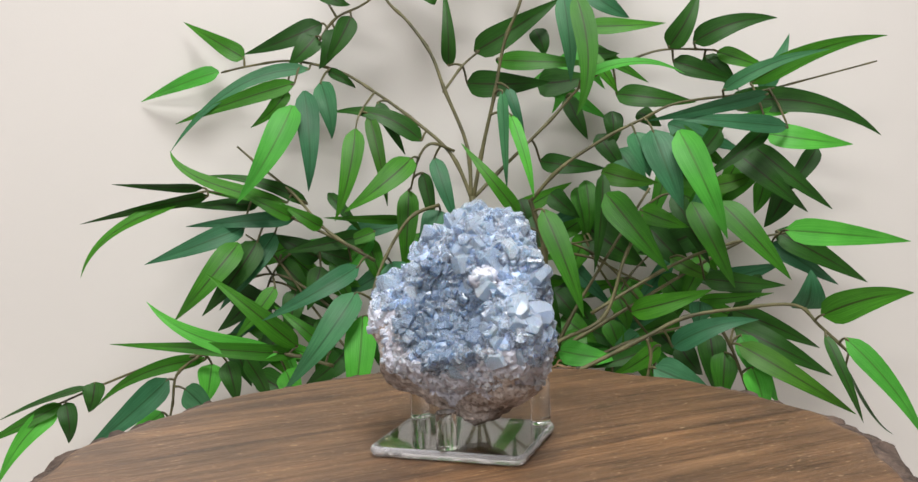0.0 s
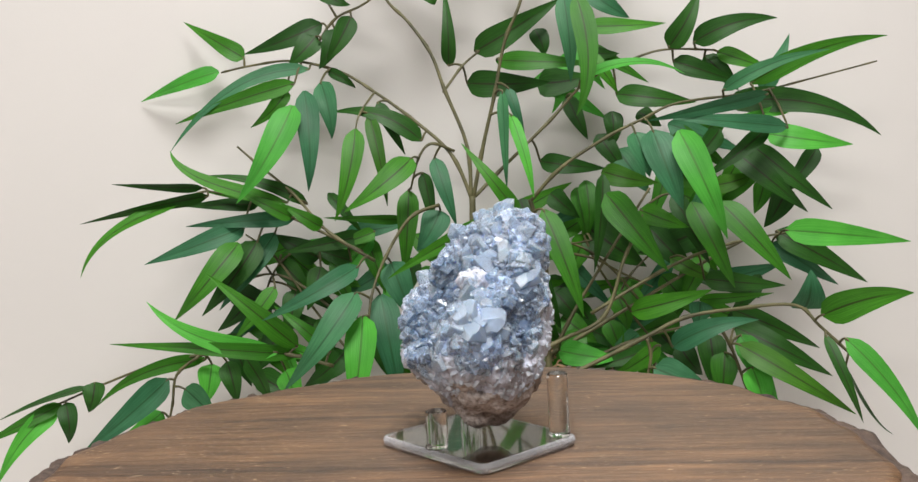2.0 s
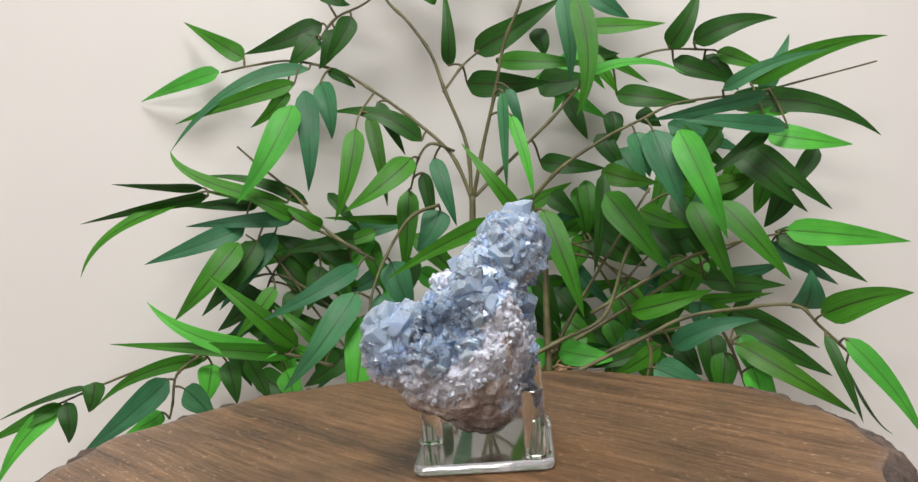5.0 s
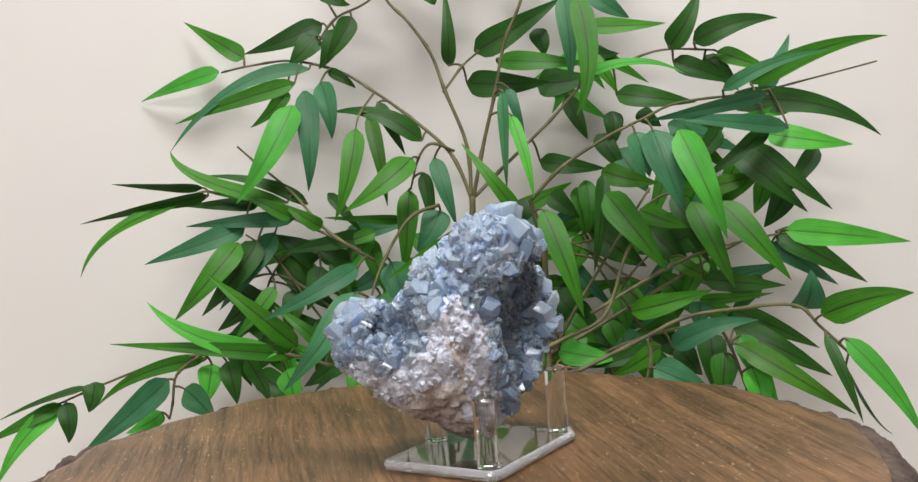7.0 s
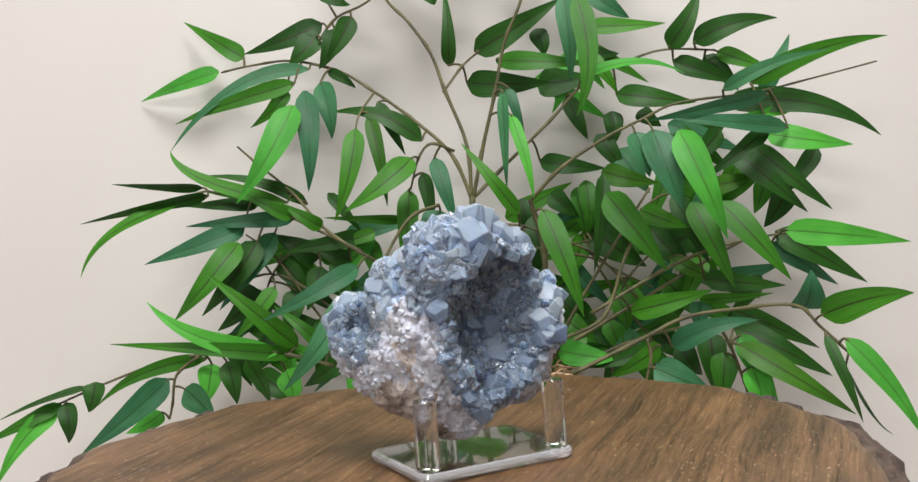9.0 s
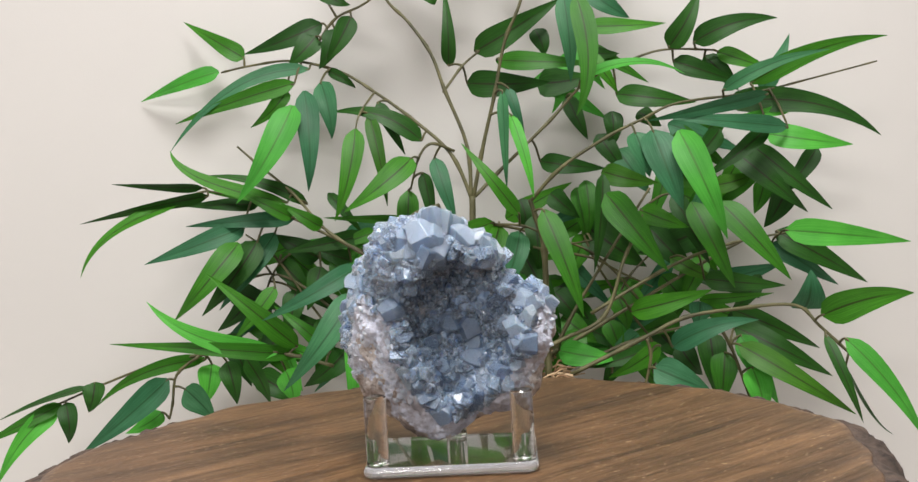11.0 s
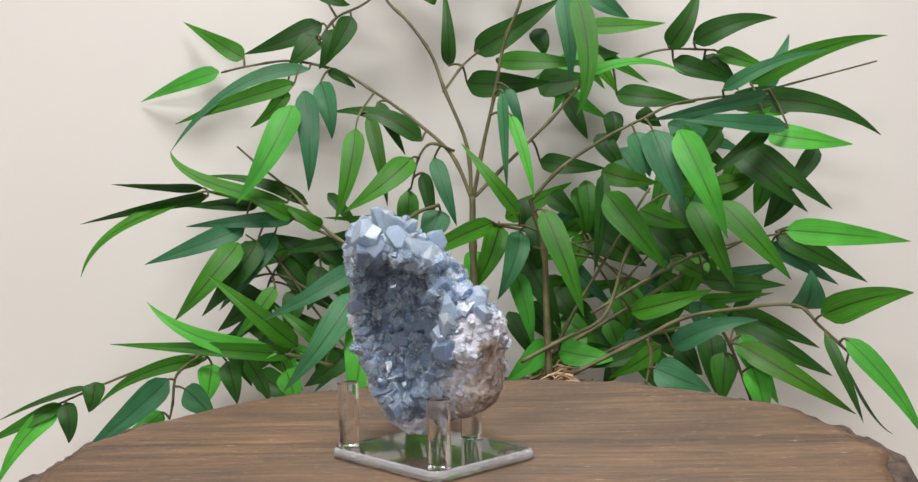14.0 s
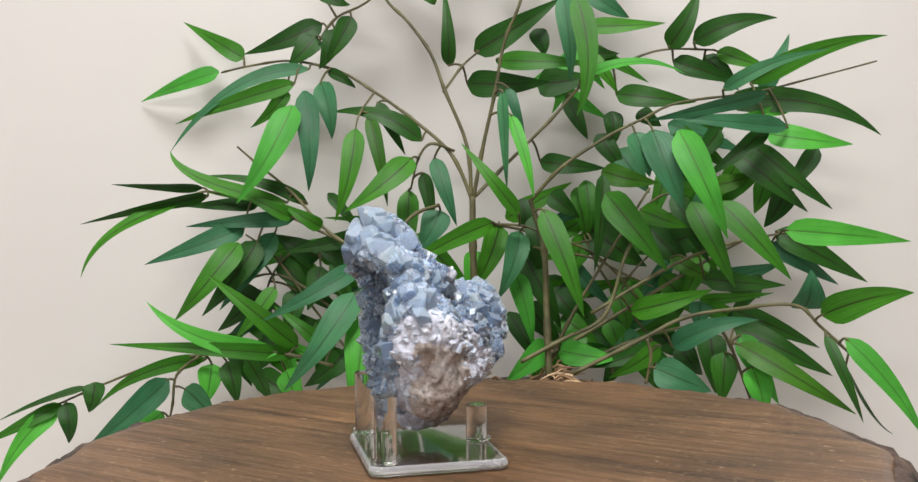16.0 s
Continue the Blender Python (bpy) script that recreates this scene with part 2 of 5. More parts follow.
def diffuser_material():
    m, nodes, links, bsdf = material("lamp_diffuser")
    bsdf.inputs["Base Color"].default_value = (0.85, 0.85, 0.84, 1)
    bsdf.inputs["Emission Color"].default_value = (1.0, 0.985, 0.97, 1)
    bsdf.inputs["Emission Strength"].default_value = 1.0
    return m


DIFFUSER = diffuser_material()


# ---- mesh helpers ----
def mesh_of(bm, material_, smooth=False):
    me = bpy.data.meshes.new("mesh")
    bm.to_mesh(me)
    bm.free()
    me.materials.append(material_)
    if smooth:
        me.shade_smooth()
    return me


def part(name, bm, material_, parent, label="", smooth=False):
    ob = new(name, mesh_of(bm, material_, smooth))
    ob.parent = parent
    if label:
        ob["label"] = label
    return ob


def box(bm, x0, y0, z0, x1, y1, z1):
    m = Matrix.Translation(((x0 + x1) / 2, (y0 + y1) / 2, (z0 + z1) / 2)) @ Matrix.Diagonal((x1 - x0, y1 - y0, z1 - z0, 1))
    bmesh.ops.create_cube(bm, size=1, matrix=m)


def tube(bm, points, r0, r1, sides=7, knots=False):
    """A tapered tube along a smooth line through the points."""
    pts = [Vector(p) for p in points]
    line = []
    for i in range(len(pts) - 1):
        a, b = pts[max(i - 1, 0)], pts[min(i + 2, len(pts) - 1)]
        p, q = pts[i], pts[i + 1]
        for k in range(5):
            s = k / 5
            line.append(0.5 * (2 * p + (q - a) * s + (2 * a - 5 * p + 4 * q - b) * s * s + (3 * p - a - 3 * q + b) * s ** 3))
    line.append(pts[-1])
    rings = []
    for i, p in enumerate(line):
        d = (line[min(i + 1, len(line) - 1)] - line[max(i - 1, 0)]).normalized()
        u = d.cross(Vector((0.31, 0.9, 0.2))).normalized()
        w = d.cross(u)
        r = (r0 + (r1 - r0) * i / (len(line) - 1)) * (1.3 if knots and i % 6 == 4 else 1.0)
        rings.append([bm.verts.new(p + (u * math.cos(a) + w * math.sin(a)) * r) for a in (2 * math.pi * k / sides for k in range(sides))])
    for a, b in zip(rings, rings[1:]):
        for k in range(sides):
            bm.faces.new((a[k], a[(k + 1) % sides], b[(k + 1) % sides], b[k]))
    bm.faces.new(rings[0][::-1])
    bm.faces.new(rings[-1])
    return line


def lathe(bm, profile, sides=48):
    """A solid of revolution from (radius, height) pairs."""
    rings = [[bm.verts.new((r * math.cos(2 * math.pi * k / sides), r * math.sin(2 * math.pi * k / sides), z)) for k in range(sides)] for r, z in profile]
    for a, b in zip(rings, rings[1:]):
        for k in range(sides):
            bm.faces.new((a[k], a[(k + 1) % sides], b[(k + 1) % sides], b[k]))
    bm.faces.new(rings[0][::-1])
    bm.faces.new(rings[-1])


def structure(name, boxes, material_, label):
    bm = bmesh.new()
    for b in boxes:
        box(bm, *b)
    ob = new(name, mesh_of(bm, material_))
    return tagged(ob, label, name.split("_")[0], kind="structure")


# ---- the room ----
structure("wall_north", [(-2.5, WALL_Y, FLOOR_Z, 2.5, WALL_Y + 0.12, CEIL_Z)], WALL, "plain wall painted in warm off-white")
structure("wall_south", [(-2.5, -4.12, FLOOR_Z, 2.5, -4.0, CEIL_Z)], WALL, "plain wall painted in warm off-white")
structure("wall_east", [(2.5, -4.12, FLOOR_Z, 2.62, WALL_Y + 0.12, CEIL_Z)], WALL, "plain wall painted in warm off-white")
structure("wall_west", [(-2.62, -4.12, FLOOR_Z, -2.5, WALL_Y + 0.12, CEIL_Z)], WALL, "plain wall painted in warm off-white")
structure("floor", [(-2.62, -4.12, FLOOR_Z - 0.1, 2.62, WALL_Y + 0.12, FLOOR_Z)], FLOOR, "plain dull vinyl floor")
structure("ceiling", [(-2.62, -4.12, CEIL_Z, 2.62, WALL_Y + 0.12, CEIL_Z + 0.1)], WHITE, "plain white ceiling")
structure("counter", [(-1.0, -0.30, FLOOR_Z, 1.0, WALL_Y - 0.002, COUNTER_Z)], COUNTER, "plain counter below the slab and the plant")


# ---- the log slab on its turntable ----
def rim(a):
    """Radius of the slab in a direction: off centre, lobed and a little ragged."""
    r = 0.2005 + 0.0012 * math.cos(a) - 0.0048 * math.sin(a) - 0.0012 * math.cos(2 * a + 0.7) + 0.0012 * math.cos(4 * a + 0.3)
    return r + 0.0016 * math.sin(11 * a + 0.4) + 0.0012 * math.sin(23 * a + 1.9)


def warp(x, y):
    """The slab has cupped a little: one side of its rim sags, the other lifts."""
    r = math.hypot(x, y)
    return -0.0025 * (y / r) * max(0.0, (r - 0.09) / 0.11) if r > 0.001 else 0.0


def build_slab():
    slab = tagged(new("log_slab"), "round brown log slab with rough dark bark edge", "wood slab")
    n, depth = 360, 0.030
    bm = bmesh.new()
    angles = [2 * math.pi * k / n for k in range(n)]
    bark_in = [rim(a) - 0.011 - 0.0040 * noise.noise((6 * math.cos(a), 6 * math.sin(a), 1.0)) for a in angles]
    rows = []
    for s, z in ((0.25, 0.0), (0.45, 0.0), (0.6, 0.0), (0.75, 0.0), (0.9, 0.0), (0.97, 0.0), (0.992, -0.0006), (1.0, -0.0025), (1.0, -depth)):
        rows.append([bm.verts.new((r * s * math.cos(a), r * s * math.sin(a), z)) for r, a in zip(bark_in, angles)])
    for a, b in zip(rows, rows[1:]):
        for k in range(n):
            bm.faces.new((b[k], b[(k + 1) % n], a[(k + 1) % n], a[k]))
    bm.faces.new(rows[0])
    bm.faces.new(rows[-1][::-1])
    for v in bm.verts:
        v.co.z += warp(v.co.x, v.co.y)
    uv = bm.loops.layers.uv.new("UVMap")
    co, si = math.cos(radians(24)), math.sin(radians(24))
    for f in bm.faces:
        for loop in f.loops:
            x, y = loop.vert.co.x, loop.vert.co.y
            loop[uv].uv = (y * co - x * si, x * co + y * si)
    part("top", bm, WOOD, slab, smooth=True)
    bm = bmesh.new()
    rows = []
    for s, z in ((-0.003, -0.0034), (0.0006, -0.0016), (0.25, -0.002), (0.6, -0.004), (0.95, -0.010), (1.05, -0.018), (0.9, -0.028), (-0.003, -0.0295)):
        ring = []
        for r, a in zip(bark_in, angles):
            flake = noise.noise((26 * math.cos(a), 26 * math.sin(a), 70 * z)) + 0.6 * noise.noise((70 * math.cos(a), 70 * math.sin(a), 160 * z))
            lump = max(0.0, noise.noise((9 * math.cos(a), 9 * math.sin(a), 4.0)))
            w = s * (rim(a) + 0.0015 - r) if s > 0.1 else s
            rr = r + w + (0.0022 * flake + 0.004 * lump) * (s > 0.1)
            zz = z + (0.0020 * flake - 0.003 * lump) * (0.1 < s < 1.0)
            ring.append(bm.verts.new((rr * math.cos(a), rr * math.sin(a), min(zz, -0.0005))))
        rows.append(ring)
    for a, b in zip(rows, rows[1:]):
        for k in range(n):
            bm.faces.new((b[k], b[(k + 1) % n], a[(k + 1) % n], a[k]))
    for v in bm.verts:
        v.co.z += warp(v.co.x, v.co.y)
    part("bark", bm, BARK, slab, "dark flaky bark", smooth=True)
    return slab


def build_turntable():
    base = tagged(new("turntable"), "plain dark round turntable under the log slab", "turntable")
    bm = bmesh.new()
    lathe(bm, [(0.13, COUNTER_Z), (0.132, COUNTER_Z + 0.004), (0.132, -0.046), (0.128, -0.042)])
    part("drum", bm, DRUM, base)
    return base


# ---- the acrylic stand ----
STAND_AT = pose(0.0045, 0.0139, 0.0004, 0, 0, -19.3)


def rounded_plate(bm, sx, sy, z0, z1, radius, edge):
    outline = []
    for cx, cy, a0 in ((1, 1, 0), (-1, 1, 90), (-1, -1, 180), (1, -1, 270)):
        for k in range(7):
            a = radians(a0 + 15 * k)
            outline.append((cx * (sx / 2 - radius), cy * (sy / 2 - radius), math.cos(a), math.sin(a)))
    rows = []
    for inset, z in ((edge, z0), (edge * 0.3, z0 + edge * 0.3), (0, z0 + edge), (0, z1 - edge), (edge * 0.3, z1 - edge * 0.3), (edge, z1)):
        rows.append([bm.verts.new((x + c * (radius - inset), y + s * (radius - inset), z)) for x, y, c, s in outline])
    n = len(outline)
    for a, b in zip(rows, rows[1:]):
        for k in range(n):
            bm.faces.new((a[k], a[(k + 1) % n], b[(k + 1) % n], b[k]))
    bm.faces.new(rows[0][::-1])
    bm.faces.new(rows[-1])


def build_stand():
    stand = tagged(new("display_stand"), "clear acrylic three-peg stand on the log slab", "display stand")

    def fixed(name, bm, label="", smooth=False):
        bmesh.ops.transform(bm, matrix=STAND_AT, verts=bm.verts)
        return part(name, bm, ACRYLIC, stand, label, smooth)

    bm = bmesh.new()
    rounded_plate(bm, 0.0750, 0.0615, 0.0, 0.0046, 0.006, 0.0018)
    plate = fixed("base_plate", bm)
    plate.data.materials.append(EDGE)
    for f in plate.data.polygons:
        f.material_index = 1 if len(f.vertices) == 4 else 0
    for x, y, top in ((-0.0314, 0.0230, 0.0343), (0.0314, 0.0230, 0.0343), (0.0, -0.0246, 0.0218)):
        bm = bmesh.new()
        lathe(bm, [(0.0046, 0.0048), (0.0049, 0.0052), (0.0049, top - 0.0006), (0.0043, top)], 32)
        bmesh.ops.translate(bm, vec=(x, y, 0), verts=bm.verts)
        peg = fixed("peg", bm)
        bm = bmesh.new()
        bmesh.ops.create_uvsphere(bm, u_segments=12, v_segments=8, radius=0.0016, matrix=Matrix.Translation((x, y + (0.0052 if y > 0 else -0.0052), 0.0058)))
        drop = fixed("glue_bead", bm, smooth=True)
        drop.parent = peg
    return stand


# ---- the geode ----
BODY = [
    (0.0109, 0.0123, 0.0252, 0.0172, 0.0187, 0.0160, 48), (0.0274, -0.0076, 0.0386, 0.0183, 0.0142, 0.0141, 79),
    (-0.0175, 0.0234, 0.0390, 0.0173, 0.0176, 0.0165, 57), (0.0253, 0.0149, 0.0499, 0.0183, 0.0137, 0.0152, 136),
    (-0.0122, 0.0020, 0.0514, 0.0161, 0.0126, 0.0174, 140), (0.0057, -0.0092, 0.0515, 0.0176, 0.0148, 0.0176, 97),
    (0.0023, 0.0293, 0.0562, 0.0174, 0.0129, 0.0166, 150), (0.0298, -0.0285, 0.0579, 0.0176, 0.0146, 0.0176, 50),
    (-0.0249, 0.0317, 0.0616, 0.0166, 0.0154, 0.0157, 58), (0.0323, 0.0078, 0.0689, 0.0162, 0.0144, 0.0192, 96),
    (0.0077, 0.0149, 0.0717, 0.0137, 0.0136, 0.0125, 169), (-0.0036, 0.0320, 0.0836, 0.0168, 0.0135, 0.0149, 74),
    (0.0215, 0.0265, 0.0946, 0.0187, 0.0148, 0.0172, 160),
]
CAVITIES = [(0.0065, 0.0530, 0.0640, 0.0280, 0.0350, 0.0340, 10), (-0.0060, -0.0200, 0.0800, 0.0250, 0.0350, 0.0330, 0), (-0.0030, -0.0100, 0.0690, 0.0150, 0.0170, 0.0180, 0),
            (0.0480, -0.0130, 0.0690, 0.0150, 0.0120, 0.0160, 30), (0.0090, 0.0420, 0.0370, 0.0130, 0.0190, 0.0140, 0)]
BLOCKS = [(0.0150, -0.0020, 0.0815, 0.0075, 0.0065, 0.0055, 20), (0.0360, 0.0040, 0.0850, 0.0070, 0.0060, 0.0070, 0)]
# the crystals that stand out: place, size and lean
STANDING = [
    (0.0288, -0.0330, 0.0720, 0.0085, 0.0, -0.2, 1.0), (0.0285, -0.0370, 0.0650, 0.0095, -0.3, -1.0, 0.5), (0.0370, -0.0290, 0.0680, 0.0085, 0.7, -0.5, 0.6),
    (0.0165, -0.0060, 0.0760, 0.0072, 0.0, -1.0, 0.1), (0.0370, 0.0040, 0.0870, 0.0068, 0.3, -0.2, 1.0), (0.0420, 0.0010, 0.0820, 0.0068, 1.0, -0.4, 0.3),
    (0.0140, 0.0345, 0.1090, 0.0078, -0.1, 0.1, 1.0), (0.0205, 0.0390, 0.1010, 0.0085, 0.4, 0.6, 0.9), (0.0265, 0.0340, 0.1000, 0.0080, 0.7, 0.3, 0.9), (0.0060, 0.0340, 0.1060, 0.0070, -0.4, 0.2, 1.0), (0.0235, 0.0275, 0.1055, 0.0075, 0.2, -0.1, 1.0), (-0.0070, 0.0410, 0.0950, 0.0085, -0.5, 0.5, 0.8),
    (0.0020, 0.0400, 0.0990, 0.0078, 0.0, 0.6, 0.9), (-0.0190, 0.0420, 0.0610, 0.0085, 1.0, 0.35, 0.05), (-0.0300, 0.0360, 0.0720, 0.0085, -0.4, 0.5, 0.9),
    (-0.0230, 0.0420, 0.0690, 0.0078, 0.1, 0.9, 0.5),
    (0.0320, 0.0230, 0.0890, 0.0058, 1.0, 0.3, 0.5),
]
LATTICE = np.random.RandomState(5).rand(32, 32, 32)


def value_noise(p, scale):
    q = p * scale + 100.0
    i = np.floor(q).astype(int)
    f = q - i
    f = f * f * (3 - 2 * f)
    total = 0.0
    for dx in (0, 1):
        for dy in (0, 1):
            for dz in (0, 1):
                w = abs(1 - dx - f[..., 0]) * abs(1 - dy - f[..., 1]) * abs(1 - dz - f[..., 2])
                total = total + w * LATTICE[(i[..., 0] + dx) % 32, (i[..., 1] + dy) % 32, (i[..., 2] + dz) % 32]
    return total - 0.5


def ellipsoids(p, rows, soft):
    ds = []
    for x, y, z, a, b, c, yaw in rows:
        co, si = math.cos(radians(yaw)), math.sin(radians(yaw))
        u, v, w = p[..., 0] - x, p[..., 1] - y, p[..., 2] - z
        k = np.sqrt(((u * co + v * si) / a) ** 2 + ((v * co - u * si) / b) ** 2 + (w / c) ** 2)
        ds.append((k - 1) * min(a, b, c))
    return -soft * np.log(np.exp(-np.array(ds) / soft).sum(0))


def hollow(p):
    return ellipsoids(p, CAVITIES, 0.002)


def geode_field(p):
    """Signed distance, about: lobed lump less the hollows, roughened."""
    d = np.maximum(ellipsoids(p, BODY, 0.006) + 0.0020, -hollow(p) - 0.001)
    d = np.minimum(d, ellipsoids(p, BLOCKS, 0.001))
    rough = 0.0034 * value_noise(p, 95.0) + 0.0042 * (np.abs(value_noise(p, 210.0)) - 0.13) + 0.0034 * (np.abs(value_noise(p + 0.3, 470.0)) - 0.13)
    return d + rough


def surface_net(step):
    """Vertices and quads of the geode's surface on a regular grid."""
    gx, gy, gz = np.arange(-0.06, 0.066, step), np.arange(-0.06, 0.066, step), np.arange(0.004, 0.126, step)
    p = np.stack(np.meshgrid(gx, gy, gz, indexing="ij"), -1)
    s = geode_field(p)
    ins = s < 0
    shape = tuple(k - 1 for k in s.shape)
    acc, cnt = np.zeros(shape + (3,)), np.zeros(shape)
    corners = [(i, j, k) for i in (0, 1) for j in (0, 1) for k in (0, 1)]

    def at(a, c):
        return a[c[0]:c[0] + shape[0], c[1]:c[1] + shape[1], c[2]:c[2] + shape[2]]

    for c in corners:
        for ax in range(3):
            if c[ax] == 0:
                e = tuple(1 if k == ax else c[k] for k in range(3))
                cross = at(ins, c) != at(ins, e)
                a, b = at(s, c), at(s, e)
                t = np.where(cross, a / np.where(cross, a - b, 1), 0)
                acc += np.where(cross[..., None], at(p, c) + t[..., None] * (at(p, e) - at(p, c)), 0)
                cnt += cross
    live = cnt > 0
    index = -np.ones(shape, int)
    index[live] = np.arange(live.sum())
    verts = acc[live] / cnt[live][:, None]
    quads = []
    for ax in range(3):
        o1, o2 = (ax + 1) % 3, (ax + 2) % 3
        lo = [slice(1, -1)] * 3
        lo[ax] = slice(0, -1)
        hi = [slice(1, -1)] * 3
        hi[ax] = slice(1, None)
        a, b = ins[tuple(lo)], ins[tuple(hi)]
        cells = np.argwhere(a != b)
        flip = a[tuple(cells.T)]
        cells = cells + np.array([0 if k == ax else 1 for k in range(3)])
        d1, d2 = np.eye(3, dtype=int)[o1], np.eye(3, dtype=int)[o2]
        q = np.stack([index[tuple((cells - m).T)] for m in (d1 * 0, d1, d1 + d2, d2)], 1)
        q[flip] = q[flip][:, ::-1]
        quads.append(q[:, ::-1])
    quads = np.concatenate(quads)
    return verts, quads[(quads >= 0).all(1)]


def crystal_zone(p):
    """Above zero where crystals grow: in the hollows, on the crest and on the rim."""
    open_ = 0.0045 - np.abs(hollow(p) + 0.0008)
    crest = p[:, 2] - 0.0700 + 0.016 * value_noise(p, 60.0)
    lobe = np.minimum(p[:, 2] - 0.0530 + 0.014 * value_noise(p, 80.0), 0.002 - p[:, 1])
    grown = np.maximum(np.maximum(open_, crest), lobe)
    seam = ellipsoids(p, [(0.048, 0.018, 0.054, 0.014, 0.008, 0.024, 0)], 0.002)
    return np.minimum(np.minimum(grown, seam), ellipsoids(p, BLOCKS[:1], 0.001) - 0.002)


def crystal_mesh(rng):
    """A stubby tabular crystal: a block with its corners and end cut off by flat faces."""
    bm = bmesh.new()
    flat, skew = rng.uniform(0.62, 1.0), rng.uniform(-0.25, 0.25)
    bmesh.ops.create_cube(bm, size=2.0, matrix=Matrix.Diagonal((1.0, flat, 1.05, 1)))
    for v in bm.verts:
        v.co.x += skew * v.co.z
    cuts = []
    for k in range(4):
        a = radians(45 + 90 * k + rng.uniform(-16, 16))
        if rng.random() < 0.8:
            cuts.append(((math.cos(a), math.sin(a), rng.uniform(-0.15, 0.25)), rng.uniform(0.86, 1.1)))
    lean = rng.uniform(0, 6.28)
    for k in range(rng.choice((2, 2, 3, 3))):
        a = lean + 6.28 * k / 3 + rng.uniform(-0.4, 0.4)
        cuts.append(((math.cos(a), math.sin(a), rng.uniform(0.8, 1.9)), rng.uniform(0.70, 0.95)))
    for n, d in cuts:
        n = Vector(n).normalized()
        bmesh.ops.bisect_plane(bm, geom=bm.verts[:] + bm.edges[:] + bm.faces[:], plane_co=n * d, plane_no=n, clear_outer=True)
        rim_edges = [e for e in bm.edges if e.is_boundary]
        if rim_edges:
            bmesh.ops.holes_fill(bm, edges=rim_edges, sides=0)
    bmesh.ops.remove_doubles(bm, verts=bm.verts, dist=0.03)
    bmesh.ops.bevel(bm, geom=bm.edges[:], offset=0.045, segments=1, affect="EDGES", clamp_overlap=True)
    return bm


def spread(points, normals, size_of, rng, limit, gap, taken=None):
    """Picks places at random, none nearer to another than gap times its size."""
    order = list(range(len(points)))
    rng.shuffle(order)
    cell, out = 0.010, []
    taken = {} if taken is None else taken
    for i in order:
        p, s = points[i], size_of(points[i], rng)
        if s <= 0:
            continue
        key = tuple(int(math.floor(c / cell)) for c in p)
        near = (q for dx in (-1, 0, 1) for dy in (-1, 0, 1) for dz in (-1, 0, 1) for q in taken.get((key[0] + dx, key[1] + dy, key[2] + dz), ()))
        if all((p[0] - q[0]) ** 2 + (p[1] - q[1]) ** 2 + (p[2] - q[2]) ** 2 > (gap * (s + q[3]) / 2) ** 2 for q in near):
            taken.setdefault(key, []).append((*p, s))
            out.append((Vector(p), Vector(normals[i]), s))
            if len(out) >= limit:
                break
    return out


def stance(p, n, s, rng, lean, long_):
    d = (n + Vector((rng.uniform(-lean, lean), rng.uniform(-lean, lean), rng.uniform(-lean, lean) + 0.15))).normalized()
    turn = d.to_track_quat("Z", "Y").to_matrix().to_4x4() @ Matrix.Rotation(rng.uniform(0, 6.28), 4, "Z")
    return Matrix.Translation(p) @ turn @ Matrix.Diagonal((s, s, s * long_, 1))


